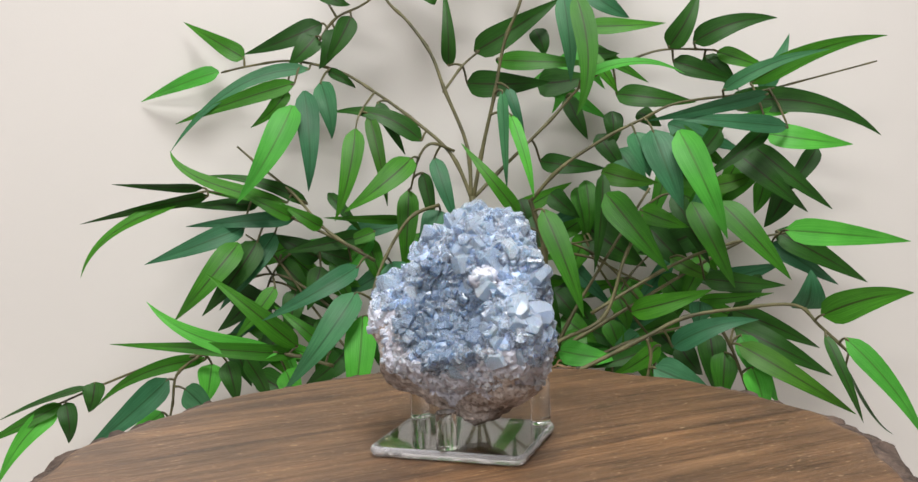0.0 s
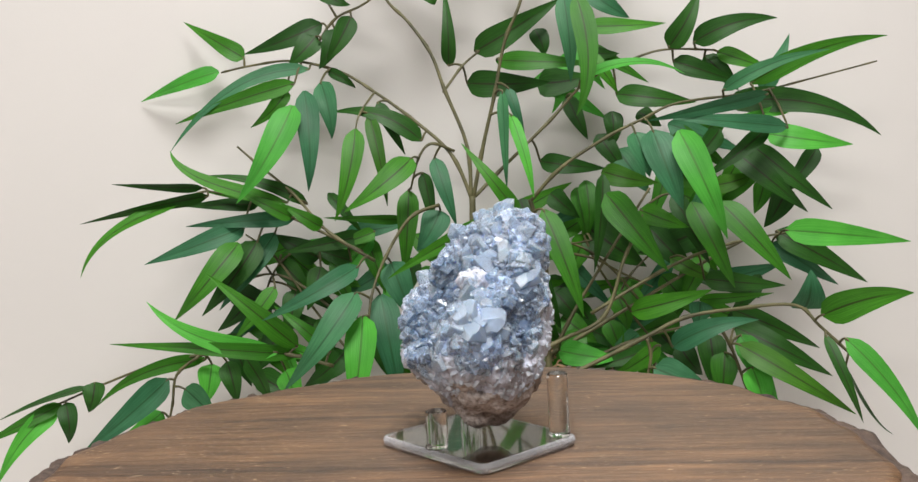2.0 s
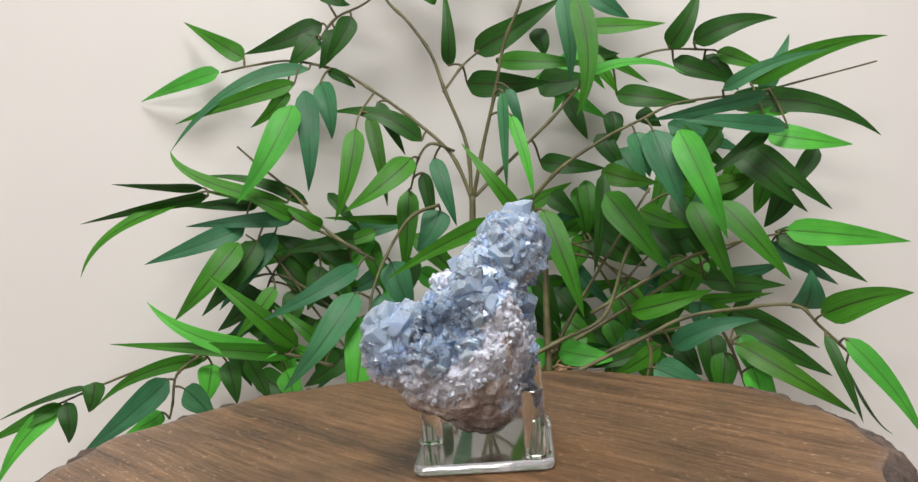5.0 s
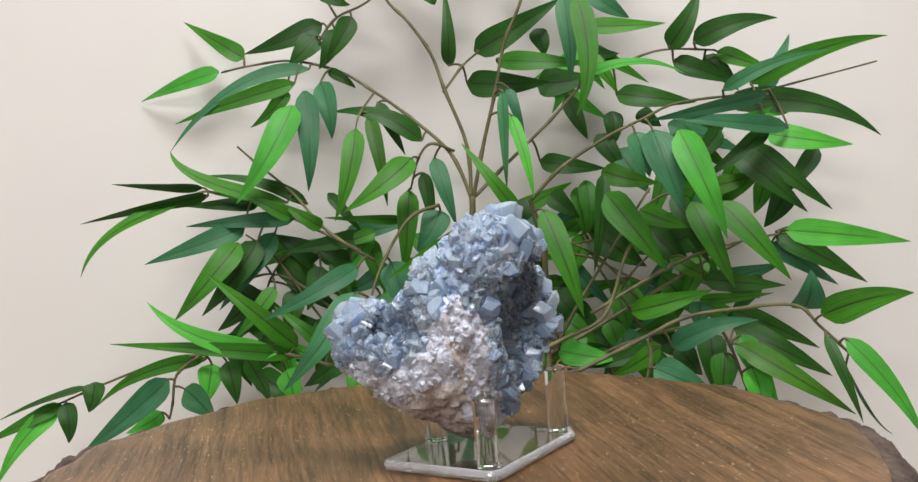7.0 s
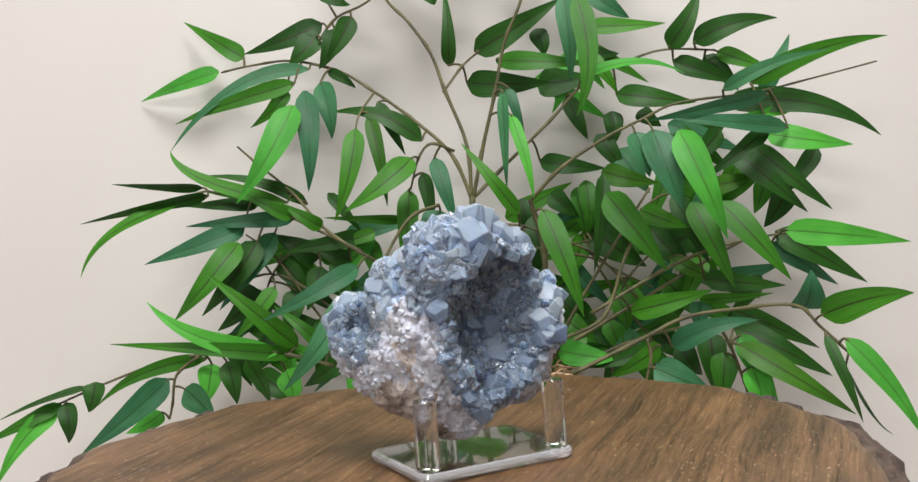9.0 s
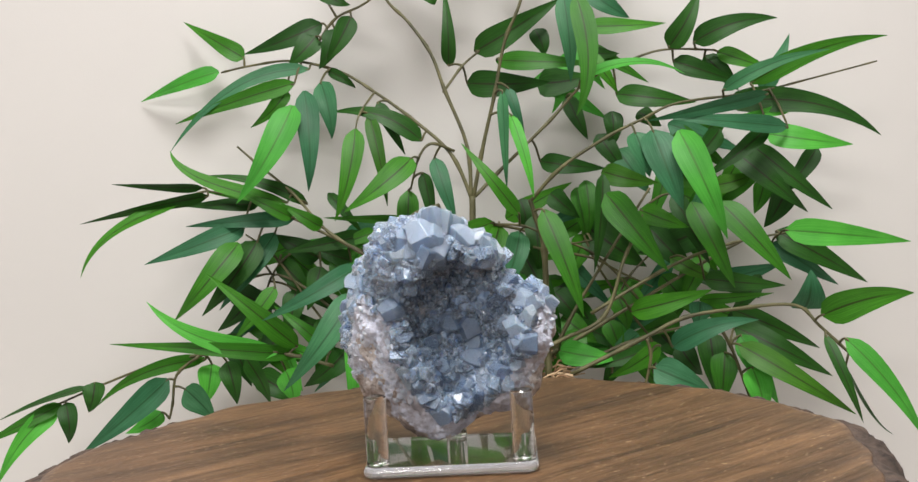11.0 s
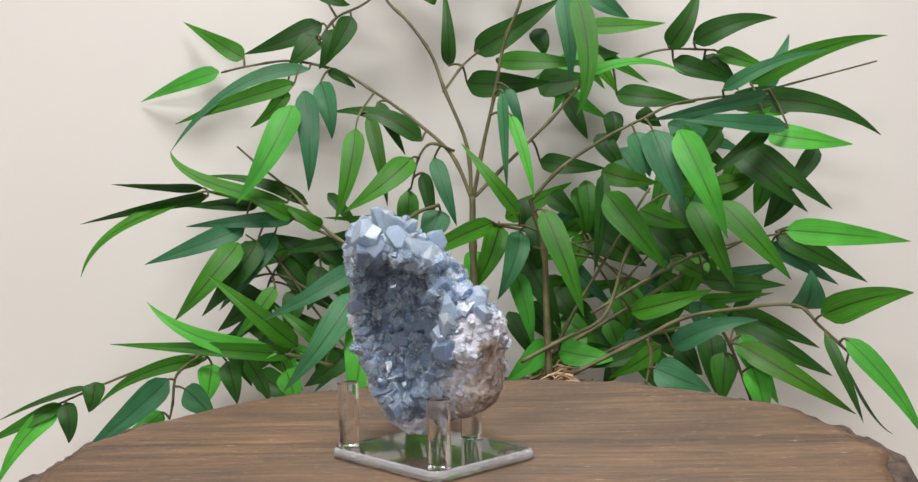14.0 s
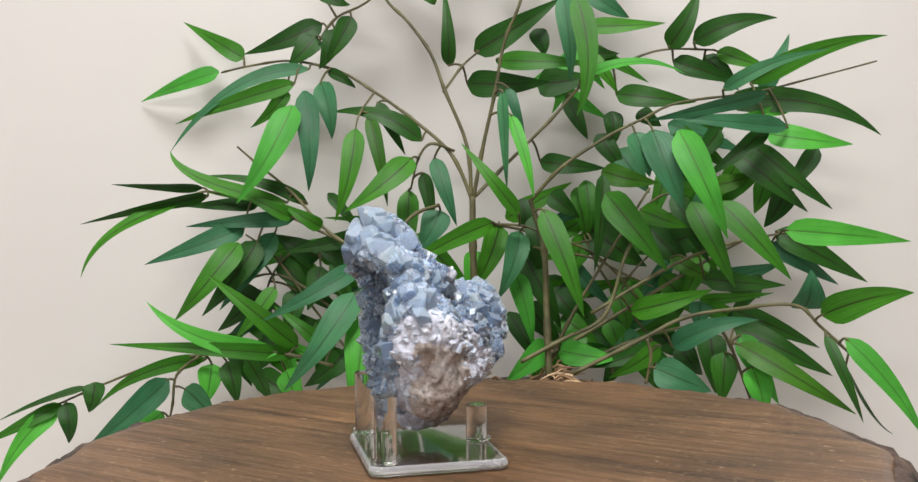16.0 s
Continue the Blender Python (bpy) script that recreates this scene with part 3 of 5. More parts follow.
def build_geode():
    rng = random.Random(11)
    geode = tagged(new("geode"), "pale blue crystal geode in rough grey-brown host rock", "geode")
    verts, quads = surface_net(0.0012)
    e = 0.0008
    normals = np.stack([geode_field(verts + d) - geode_field(verts - d) for d in np.eye(3) * e], 1)
    normals /= np.linalg.norm(normals, axis=1)[:, None] + 1e-12
    zone = crystal_zone(verts)
    blue = zone[quads].mean(1) > 0
    frosted = ~blue & ((zone + 0.011 * value_noise(verts, 130.0) + 0.006 * value_noise(verts, 330.0))[quads].mean(1) > -0.0115)
    # faces in the hollows get the lining that has shade painted in
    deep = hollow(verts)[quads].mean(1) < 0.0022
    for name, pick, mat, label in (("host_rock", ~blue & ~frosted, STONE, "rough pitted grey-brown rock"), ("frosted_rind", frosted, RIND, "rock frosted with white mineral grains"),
                                   ("crystal_lining", blue & deep, LINING, "blue crystal crust coloured dark for shade in the hollows"), ("crystal_crust", blue & ~deep, CRUST, "pale blue crystal crust")):
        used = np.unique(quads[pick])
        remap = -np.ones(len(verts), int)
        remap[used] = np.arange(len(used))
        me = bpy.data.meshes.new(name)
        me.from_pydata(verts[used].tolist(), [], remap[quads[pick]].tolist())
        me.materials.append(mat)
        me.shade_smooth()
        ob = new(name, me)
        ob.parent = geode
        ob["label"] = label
    shapes = [mesh_of(crystal_mesh(rng), CRYSTAL) for _ in range(9)]
    shaded_shapes = [mesh_of(crystal_mesh(rng), SHADED) for _ in range(9)]
    grow = np.argwhere(zone > 0)[:, 0]
    pts, nor = verts[grow], normals[grow]

    def inner(p):
        return hollow(np.array([p]))[0] < 0.0025

    def large(p, r):
        return (r.uniform(0.0028, 0.0042) if p[1] < 0.012 else r.uniform(0.0040, 0.0056)) if inner(p) else r.uniform(0.0032, 0.0050)

    def middling(p, r):
        return r.uniform(0.0020, 0.0034) if inner(p) else r.uniform(0.0022, 0.0040)

    taken = {}
    for x, y, z, size, dx, dy, dz in STANDING:
        lean = Vector((dx, dy, dz)).normalized()
        side = lean.orthogonal().normalized()
        for k in range(3):
            off = (Matrix.Rotation(2.1 * k + rng.uniform(-0.4, 0.4), 3, lean) @ side) * size * (0.0 if k == 0 else 0.62)
            s = size * (0.70 if k == 0 else rng.uniform(0.42, 0.56))
            ob = new("crystal", shapes[rng.randrange(len(shapes))])
            ob.parent = geode
            ob.matrix_basis = stance(Vector((x, y, z)) + off, lean + off * 60, s, rng, 0.15, rng.uniform(1.0, 1.3))
        taken.setdefault(tuple(int(math.floor(c / 0.010)) for c in (x, y, z)), []).append((x, y, z, size))
    places = spread(pts.tolist(), nor.tolist(), large, rng, 256, 0.95, taken)
    places += spread(pts.tolist(), nor.tolist(), middling, rng, 1100, 0.72, taken)
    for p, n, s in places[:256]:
        # most crystals in the hollows take the copy darkened for shade
        kinds = shaded_shapes if hollow(np.array([p]))[0] < 0.0022 and rng.random() < 0.85 else shapes
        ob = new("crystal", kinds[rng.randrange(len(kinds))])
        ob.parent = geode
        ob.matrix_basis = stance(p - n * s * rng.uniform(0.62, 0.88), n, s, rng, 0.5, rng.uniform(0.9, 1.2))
    small = [crystal_mesh(rng) for _ in range(6)]

    def joined(places, lean):
        vs, fs = [], []
        for p, n, s in places:
            m = stance(p, n, s, rng, lean, rng.uniform(0.7, 1.3))
            src = small[rng.randrange(len(small))]
            base = len(vs)
            vs += [tuple(m @ v.co) for v in src.verts]
            fs += [[base + v.index for v in f.verts] for f in src.faces]
        return vs, fs

    for b in small:
        b.verts.index_update()
    edge = np.argwhere((zone > -0.013) & (zone < 0.001) & (verts[:, 2] > 0.030))[:, 0]

    def tiny(p, r):
        return r.uniform(0.0014, 0.0026)

    def frost(p, r):
        return r.uniform(0.0006, 0.0016)

    # cavity grains wear the same darkened colour as the hollow's crystals
    for name, idx, size, count, mat, label in (("crystal_druse", grow, tiny, 420, CRYSTAL, "fine pale blue crystals"), ("cavity_druse", grow, tiny, 1, SHADED, "fine blue crystals coloured darker for shade in the hollows"), ("frosting", edge, frost, 900, DRUSE, "sparkling white crystal grains")):
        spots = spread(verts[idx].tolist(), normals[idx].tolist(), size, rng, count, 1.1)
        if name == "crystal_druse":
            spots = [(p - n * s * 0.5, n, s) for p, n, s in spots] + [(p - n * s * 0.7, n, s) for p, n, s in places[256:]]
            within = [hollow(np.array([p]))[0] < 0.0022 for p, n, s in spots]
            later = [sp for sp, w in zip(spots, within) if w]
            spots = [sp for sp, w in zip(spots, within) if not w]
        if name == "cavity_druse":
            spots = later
        if name == "frosting":
            spots = [(p - n * s * 0.55, n, s) for p, n, s in spots]
        vs, fs = joined(spots, 0.55)
        me = bpy.data.meshes.new(name)
        me.from_pydata(vs, [], fs)
        me.materials.append(mat)
        ob = new(name, me)
        ob.parent = geode
        tagged(ob, label, kind="stuff")
    for b in small:
        b.free()
    return geode


# ---- the artificial bamboo ----
def leaf_mesh(base, mid, tip, width, roll, material_):
    """A lance-shaped leaf along a bent line, folded a little at its midrib."""
    b, m, t = Vector(base), Vector(mid), Vector(tip)
    c = 2 * m - 0.5 * (b + t)
    rows, cols = 14, 6
    bm = bmesh.new()
    uv = bm.loops.layers.uv.new("UVMap")
    grid = []
    ripple = random.uniform(0, 6)
    for i in range(rows + 1):
        s = i / rows
        p = (1 - s) ** 2 * b + 2 * s * (1 - s) * c + s * s * t
        d = (2 * (1 - s) * (c - b) + 2 * s * (t - c)).normalized()
        face = Vector((0, -1, 0.1))
        side = d.cross(face).normalized()
        side = (Matrix.Rotation(radians(roll), 3, d) @ side).normalized()
        up = side.cross(d).normalized()
        half = 0.5 * width * (1 - math.exp(-14 * s - 0.12)) * (1 - s ** 1.55) * 1.05 + 0.0002
        row = []
        for j in range(cols + 1):
            u = 2 * j / cols - 1
            z = 0.16 * abs(u) * half + 0.05 * half * math.sin(9 * s + ripple + 2 * u) * abs(u)
            row.append((bm.verts.new(p + side * (u * half) + up * z - b), (j / cols, s)))
        grid.append(row)
    for r0, r1 in zip(grid, grid[1:]):
        for j in range(cols):
            quad = (r0[j], r0[j + 1], r1[j + 1], r1[j])
            f = bm.faces.new([q[0] for q in quad])
            for loop, q in zip(f.loops, quad):
                loop[uv].uv = q[1]
    return mesh_of(bm, material_, True)


PLANT = tagged(new("artificial_bamboo"), "bushy artificial bamboo plant with green cloth leaves", "artificial plant")
current = {}


def branch(name, r0, r1, points):
    finish_branch()
    bm = bmesh.new()
    line = tube(bm, points, r0, r1, 8, True)
    current.update(bm=bm, line=line, leaves=[], stalks=[])


def leaf(base, mid, tip, width, roll, material_):
    b = Vector(base)
    mid = Vector(mid) + Vector((0.0014, 0.0, -0.0018))
    near = min(current["line"], key=lambda q: (q - b).length)
    if 0.003 < (near - b).length < 0.034:
        sag = (near + b) / 2 + Vector((0, 0, 0.08 * (near - b).length))
        bm = bmesh.new()
        tube(bm, [near, sag, b, b + (Vector(mid) - b) * 0.06], 0.0011, 0.0008, 5)
        current["stalks"].append(bm)
    current["leaves"].append((b, leaf_mesh(base, mid, tip, width, roll, material_)))


def finish_branch():
    if current:
        ob = part("branch", current["bm"], TWIG, PLANT, "thin brown stem", True)
        for at_, me in current["leaves"]:
            lf = new("leaf", me)
            lf.parent, lf.location = ob, at_
        for bm in current["stalks"]:
            part("leaf_stalk", bm, TWIG, ob, smooth=True)
        current.clear()


# base, middle and tip of every leaf, its width and its roll, branch by branch
branch("main_stem", 0.0033, 0.0026, [(0.0144, 0.3490, -0.0325), (0.0157, 0.3560, 0.0324), (0.0160, 0.3630, 0.0695), (0.0170, 0.3700, 0.1093)])
leaf((0.0222, 0.3980, 0.0618), (0.0152, 0.3929, 0.0460), (0.0088, 0.3980, 0.0277), 0.0264, -4, LIGHT)
leaf((0.0462, 0.4421, 0.0041), (0.0614, 0.4312, -0.0212), (0.0783, 0.4421, -0.0514), 0.0178, -1, DARK)
branch("stem_left", 0.0017, 0.0008, [(0.0164, 0.3700, 0.1070), (0.0006, 0.3770, 0.1444), (-0.0322, 0.3910, 0.1756), (-0.0614, 0.4050, 0.1982), (-0.0908, 0.4120, 0.2169), (-0.1309, 0.4190, 0.2277), (-0.1684, 0.4330, 0.2264), (-0.1964, 0.4400, 0.2220)])
leaf((-0.1747, 0.4330, 0.2331), (-0.1995, 0.4378, 0.2498), (-0.2329, 0.4645, 0.2698), 0.0176, 4, MID)
leaf((-0.1984, 0.4400, 0.2230), (-0.2350, 0.4457, 0.2154), (-0.2766, 0.4715, 0.2014), 0.0177, 11, LIGHT)
leaf((-0.1163, 0.4120, 0.2197), (-0.1776, 0.3950, 0.2061), (-0.2322, 0.3980, 0.1545), 0.0140, 12, BLUE)
leaf((-0.1270, 0.3980, 0.2071), (-0.1760, 0.3915, 0.1954), (-0.2290, 0.4050, 0.1770), 0.0159, -7, MID)
leaf((-0.1369, 0.4190, 0.2028), (-0.1511, 0.4130, 0.1877), (-0.1705, 0.4260, 0.1730), 0.0151, 8, MID)
leaf((-0.1250, 0.3700, 0.1870), (-0.1442, 0.3489, 0.1494), (-0.1710, 0.3560, 0.1099), 0.0266, 3, LIGHT)
leaf((-0.1171, 0.3840, 0.1995), (-0.1132, 0.3624, 0.1569), (-0.1153, 0.3700, 0.1175), 0.0208, -6, BLUE)
leaf((-0.1043, 0.3910, 0.2068), (-0.0983, 0.3776, 0.1827), (-0.0963, 0.3840, 0.1597), 0.0199, 8, BLUE)
leaf((-0.1006, 0.4120, 0.2182), (-0.0873, 0.4061, 0.2113), (-0.0781, 0.4120, 0.2027), 0.0097, 12, DARK)
leaf((-0.0230, 0.3840, 0.1559), (-0.0582, 0.3810, 0.1794), (-0.0975, 0.3980, 0.1820), 0.0177, 13, DARK)
leaf((-0.0583, 0.3910, 0.1885), (-0.0481, 0.3833, 0.1674), (-0.0372, 0.3910, 0.1450), 0.0126, -8, DARK)
branch("stem_up_left", 0.0017, 0.0011, [(0.0159, 0.3700, 0.1046), (0.0141, 0.3770, 0.1497), (-0.0025, 0.3840, 0.1957), (-0.0135, 0.3910, 0.2276), (-0.0320, 0.3980, 0.2553), (-0.0510, 0.4050, 0.2776), (-0.0762, 0.4120, 0.3336)])
# assumed leaves above the view, added to shade the top of the wall
leaf((-0.0683, 0.3707, 0.3236), (-0.0872, 0.3607, 0.3311), (-0.1104, 0.3707, 0.3424), 0.0184, 3, MID)
leaf((-0.0643, 0.4057, 0.3261), (-0.0809, 0.3982, 0.3408), (-0.1003, 0.4057, 0.3587), 0.0192, -12, DARK)
leaf((-0.0628, 0.3798, 0.3310), (-0.0342, 0.3680, 0.3408), (-0.0092, 0.3798, 0.3556), 0.0186, 10, DARK)
leaf((-0.0609, 0.3812, 0.3331), (-0.0723, 0.3679, 0.3598), (-0.0839, 0.3812, 0.3929), 0.0187, -6, DARK)
branch("stem_up", 0.0017, 0.0011, [(0.0174, 0.3700, 0.1069), (0.0268, 0.3700, 0.1491), (0.0375, 0.3700, 0.1909), (0.0468, 0.3700, 0.2326), (0.0619, 0.3700, 0.2682), (0.0831, 0.3840, 0.3499)])
leaf((0.0409, 0.3980, 0.2203), (0.0783, 0.3806, 0.2179), (0.1184, 0.3910, 0.2146), 0.0190, -12, MID)
leaf((0.0748, 0.4190, 0.2474), (0.0792, 0.4160, 0.2362), (0.0816, 0.4190, 0.2251), 0.0184, -10, DARK)
leaf((0.1012, 0.3420, 0.2632), (0.1062, 0.3250, 0.2127), (0.0980, 0.3280, 0.1690), 0.0198, 5, MID)
leaf((0.0946, 0.3700, 0.2680), (0.0962, 0.3612, 0.2324), (0.0989, 0.3700, 0.1982), 0.0184, 12, BLUE)
leaf((0.1193, 0.4050, 0.2754), (0.1356, 0.3995, 0.2629), (0.1529, 0.4050, 0.2526), 0.0181, 13, BLUE)
leaf((0.0427, 0.3490, 0.1915), (0.0414, 0.3329, 0.1525), (0.0437, 0.3420, 0.1151), 0.0108, 33, BLUE)
leaf((0.0486, 0.3490, 0.1731), (0.0566, 0.3306, 0.1405), (0.0641, 0.3350, 0.1072), 0.0110, -6, LIGHT)
leaf((0.0477, 0.3560, 0.1942), (0.0521, 0.3486, 0.1757), (0.0596, 0.3560, 0.1579), 0.0101, -13, BLUE)
# from here on, unseen leaves higher up that keep light off the wall
leaf((0.0596, 0.3728, 0.3428), (0.0480, 0.3625, 0.3173), (0.0352, 0.3728, 0.2949), 0.0185, -11, MID)
leaf((0.1568, 0.3966, 0.3380), (0.1789, 0.3901, 0.3362), (0.2052, 0.3966, 0.3350), 0.0190, 3, MID)
leaf((0.0357, 0.3903, 0.3251), (0.0266, 0.3794, 0.3477), (0.0159, 0.3903, 0.3738), 0.0189, -12, MID)
leaf((0.0289, 0.4288, 0.3871), (0.0459, 0.4181, 0.3544), (0.0622, 0.4288, 0.3240), 0.0197, 3, DARK)
leaf((0.0850, 0.4141, 0.3259), (0.0762, 0.4037, 0.3495), (0.0688, 0.4141, 0.3759), 0.0194, -13, DARK)
leaf((0.1388, 0.3959, 0.3530), (0.1266, 0.3870, 0.3301), (0.1152, 0.3959, 0.3114), 0.0190, -6, DARK)
leaf((0.0802, 0.3805, 0.3584), (0.0557, 0.3682, 0.3395), (0.0335, 0.3805, 0.3239), 0.0186, 14, MID)
leaf((0.1470, 0.4358, 0.3685), (0.1378, 0.4205, 0.3303), (0.1353, 0.4358, 0.2964), 0.0198, -1, MID)
leaf((0.0708, 0.4078, 0.3407), (0.0976, 0.3996, 0.3243), (0.1263, 0.4078, 0.3083), 0.0192, -2, MID)
leaf((0.1397, 0.3749, 0.3237), (0.1438, 0.3617, 0.3526), (0.1501, 0.3749, 0.3879), 0.0185, 4, DARK)
leaf((0.0786, 0.4211, 0.3233), (0.0517, 0.4108, 0.3350), (0.0261, 0.4211, 0.3502), 0.0195, -11, MID)
leaf((0.1009, 0.3847, 0.3574), (0.1194, 0.3781, 0.3480), (0.1416, 0.3847, 0.3408), 0.0187, 9, DARK)
leaf((0.1060, 0.4134, 0.3270), (0.1212, 0.4063, 0.3439), (0.1373, 0.4134, 0.3643), 0.0194, -13, DARK)
leaf((0.0642, 0.4267, 0.3455), (0.0851, 0.4173, 0.3308), (0.1077, 0.4267, 0.3177), 0.0196, -4, DARK)
leaf((0.1626, 0.4204, 0.3755), (0.1317, 0.4112, 0.3525), (0.1049, 0.4204, 0.3334), 0.0195, 6, DARK)
branch("stem_up_right", 0.0015, 0.0008, [(0.0193, 0.3700, 0.1092), (0.0431, 0.3770, 0.1321), (0.0829, 0.3840, 0.1690), (0.1132, 0.3910, 0.1995), (0.1436, 0.3980, 0.2135), (0.1778, 0.3980, 0.2244), (0.2221, 0.4050, 0.2237)])
leaf((0.1153, 0.3980, 0.2457), (0.1461, 0.3898, 0.2460), (0.1816, 0.3980, 0.2463), 0.0159, -8, MID)
leaf((0.1084, 0.3700, 0.2017), (0.1489, 0.3600, 0.2137), (0.1907, 0.3700, 0.2017), 0.0115, -37, LIGHT)
leaf((0.1162, 0.3980, 0.2241), (0.1283, 0.3903, 0.2070), (0.1411, 0.3980, 0.1895), 0.0148, -14, MID)
leaf((0.0759, 0.4190, 0.2021), (0.0980, 0.4125, 0.2043), (0.1218, 0.4190, 0.2075), 0.0281, -6, DARK)
leaf((0.0997, 0.4120, 0.1895), (0.1068, 0.4057, 0.1710), (0.1166, 0.4120, 0.1530), 0.0161, 6, DARK)
leaf((0.1407, 0.4050, 0.1900), (0.1718, 0.3911, 0.1860), (0.2077, 0.4050, 0.1810), 0.0213, -7, DARK)
leaf((0.1836, 0.3980, 0.2266), (0.1964, 0.3904, 0.2498), (0.2102, 0.3980, 0.2736), 0.0211, -0, DARK)
leaf((0.2045, 0.3980, 0.2298), (0.2337, 0.3845, 0.2445), (0.2719, 0.3910, 0.2466), 0.0211, -1, DARK)
leaf((0.2255, 0.4050, 0.2222), (0.2462, 0.3987, 0.2149), (0.2679, 0.4050, 0.2072), 0.0160, -4, MID)
leaf((0.1887, 0.4050, 0.2156), (0.2143, 0.3968, 0.2066), (0.2447, 0.4050, 0.1953), 0.0181, 12, DARK)
leaf((0.2164, 0.4120, 0.2194), (0.2295, 0.4050, 0.2052), (0.2450, 0.4120, 0.1895), 0.0193, -4, DARK)
leaf((0.0754, 0.4050, 0.1360), (0.1008, 0.3945, 0.1328), (0.1304, 0.4050, 0.1283), 0.0181, 2, DARK)
leaf((0.1209, 0.4379, 0.2343), (0.0924, 0.4260, 0.2176), (0.0652, 0.4379, 0.2010), 0.0149, -2, LIGHT)
leaf((0.1026, 0.4337, 0.2320), (0.1247, 0.4247, 0.2281), (0.1484, 0.4337, 0.2264), 0.0203, -12, DARK)
leaf((0.1036, 0.4309, 0.2416), (0.1168, 0.4206, 0.2186), (0.1347, 0.4309, 0.1961), 0.0170, -3, LIGHT)
leaf((0.1023, 0.4337, 0.2185), (0.0966, 0.4275, 0.1986), (0.0890, 0.4337, 0.1772), 0.0148, 13, LIGHT)
leaf((0.1157, 0.4407, 0.2369), (0.1440, 0.4312, 0.2195), (0.1744, 0.4407, 0.2011), 0.0150, -11, MID)
leaf((0.0763, 0.4218, 0.2078), (0.1049, 0.4131, 0.1897), (0.1358, 0.4218, 0.1696), 0.0185, 5, LIGHT)
branch("second_stem", 0.0029, 0.0018, [(0.0725, 0.3420, -0.0354), (0.0726, 0.3490, 0.0126), (0.0728, 0.3560, 0.0634), (0.0678, 0.3560, 0.0870), (0.0623, 0.3560, 0.1058)])
leaf((0.0716, 0.3420, 0.0976), (0.0851, 0.3233, 0.0575), (0.0999, 0.3280, 0.0137), 0.0218, -5, MID)
leaf((0.0504, 0.3840, 0.0450), (0.0568, 0.3753, 0.0163), (0.0631, 0.3840, -0.0165), 0.0187, 1, LIGHT)
leaf((0.0742, 0.3700, -0.0135), (0.0546, 0.3531, -0.0243), (0.0378, 0.3560, -0.0418), 0.0235, -11, LIGHT)
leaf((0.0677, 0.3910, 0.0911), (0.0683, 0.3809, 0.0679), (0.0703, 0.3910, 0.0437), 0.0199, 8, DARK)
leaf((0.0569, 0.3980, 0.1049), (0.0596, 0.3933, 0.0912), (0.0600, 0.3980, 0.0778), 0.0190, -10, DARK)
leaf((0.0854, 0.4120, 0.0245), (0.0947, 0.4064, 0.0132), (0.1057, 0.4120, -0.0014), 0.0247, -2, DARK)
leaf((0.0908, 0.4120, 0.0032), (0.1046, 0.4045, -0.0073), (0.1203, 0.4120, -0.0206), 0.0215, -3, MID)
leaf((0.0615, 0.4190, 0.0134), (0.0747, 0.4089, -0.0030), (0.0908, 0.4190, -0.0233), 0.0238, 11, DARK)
leaf((0.0932, 0.4414, 0.0219), (0.1214, 0.4334, 0.0273), (0.1533, 0.4414, 0.0297), 0.0150, 2, MID)
leaf((0.0777, 0.4442, 0.0304), (0.1021, 0.4340, 0.0244), (0.1270, 0.4442, 0.0152), 0.0195, -9, DARK)
leaf((0.0873, 0.4365, -0.0053), (0.1088, 0.4297, -0.0137), (0.1296, 0.4365, -0.0249), 0.0182, -4, MID)
leaf((0.0676, 0.4449, 0.0213), (0.0965, 0.4363, 0.0263), (0.1254, 0.4449, 0.0288), 0.0206, 3, MID)
branch("stem_right", 0.0015, 0.0006, [(0.0622, 0.3560, 0.1035), (0.0879, 0.3490, 0.1305), (0.1253, 0.3490, 0.1536), (0.1532, 0.3490, 0.1664), (0.1825, 0.3560, 0.1782), (0.2449, 0.3630, 0.1849), (0.2988, 0.3700, 0.1963), (0.3477, 0.3770, 0.2075)])
leaf((0.1375, 0.4120, 0.1759), (0.1362, 0.4063, 0.1604), (0.1352, 0.4120, 0.1440), 0.0183, -3, DARK)
leaf((0.1597, 0.4120, 0.1752), (0.1679, 0.4069, 0.1696), (0.1792, 0.4120, 0.1622), 0.0161, -6, DARK)
leaf((0.2432, 0.3700, 0.1925), (0.2898, 0.3530, 0.2173), (0.3478, 0.3560, 0.2254), 0.0184, 13, MID)
leaf((0.2174, 0.3560, 0.1867), (0.2508, 0.3425, 0.2068), (0.2995, 0.3490, 0.2153), 0.0122, -1, BLUE)
leaf((0.2556, 0.3840, 0.1871), (0.2668, 0.3799, 0.2103), (0.2814, 0.3910, 0.2330), 0.0166, -11, BLUE)
leaf((0.2231, 0.3770, 0.1777), (0.2891, 0.3600, 0.1760), (0.3450, 0.3630, 0.1472), 0.0227, 2, DARK)
leaf((0.2509, 0.3490, 0.1823), (0.1965, 0.3272, 0.1734), (0.1520, 0.3350, 0.1635), 0.0140, -31, BLUE)
leaf((0.2680, 0.3560, 0.1565), (0.2116, 0.3299, 0.1631), (0.1652, 0.3350, 0.1662), 0.0161, 12, BLUE)
leaf((0.2759, 0.3700, 0.1727), (0.2522, 0.3646, 0.1703), (0.2334, 0.3700, 0.1676), 0.0092, -3, LIGHT)
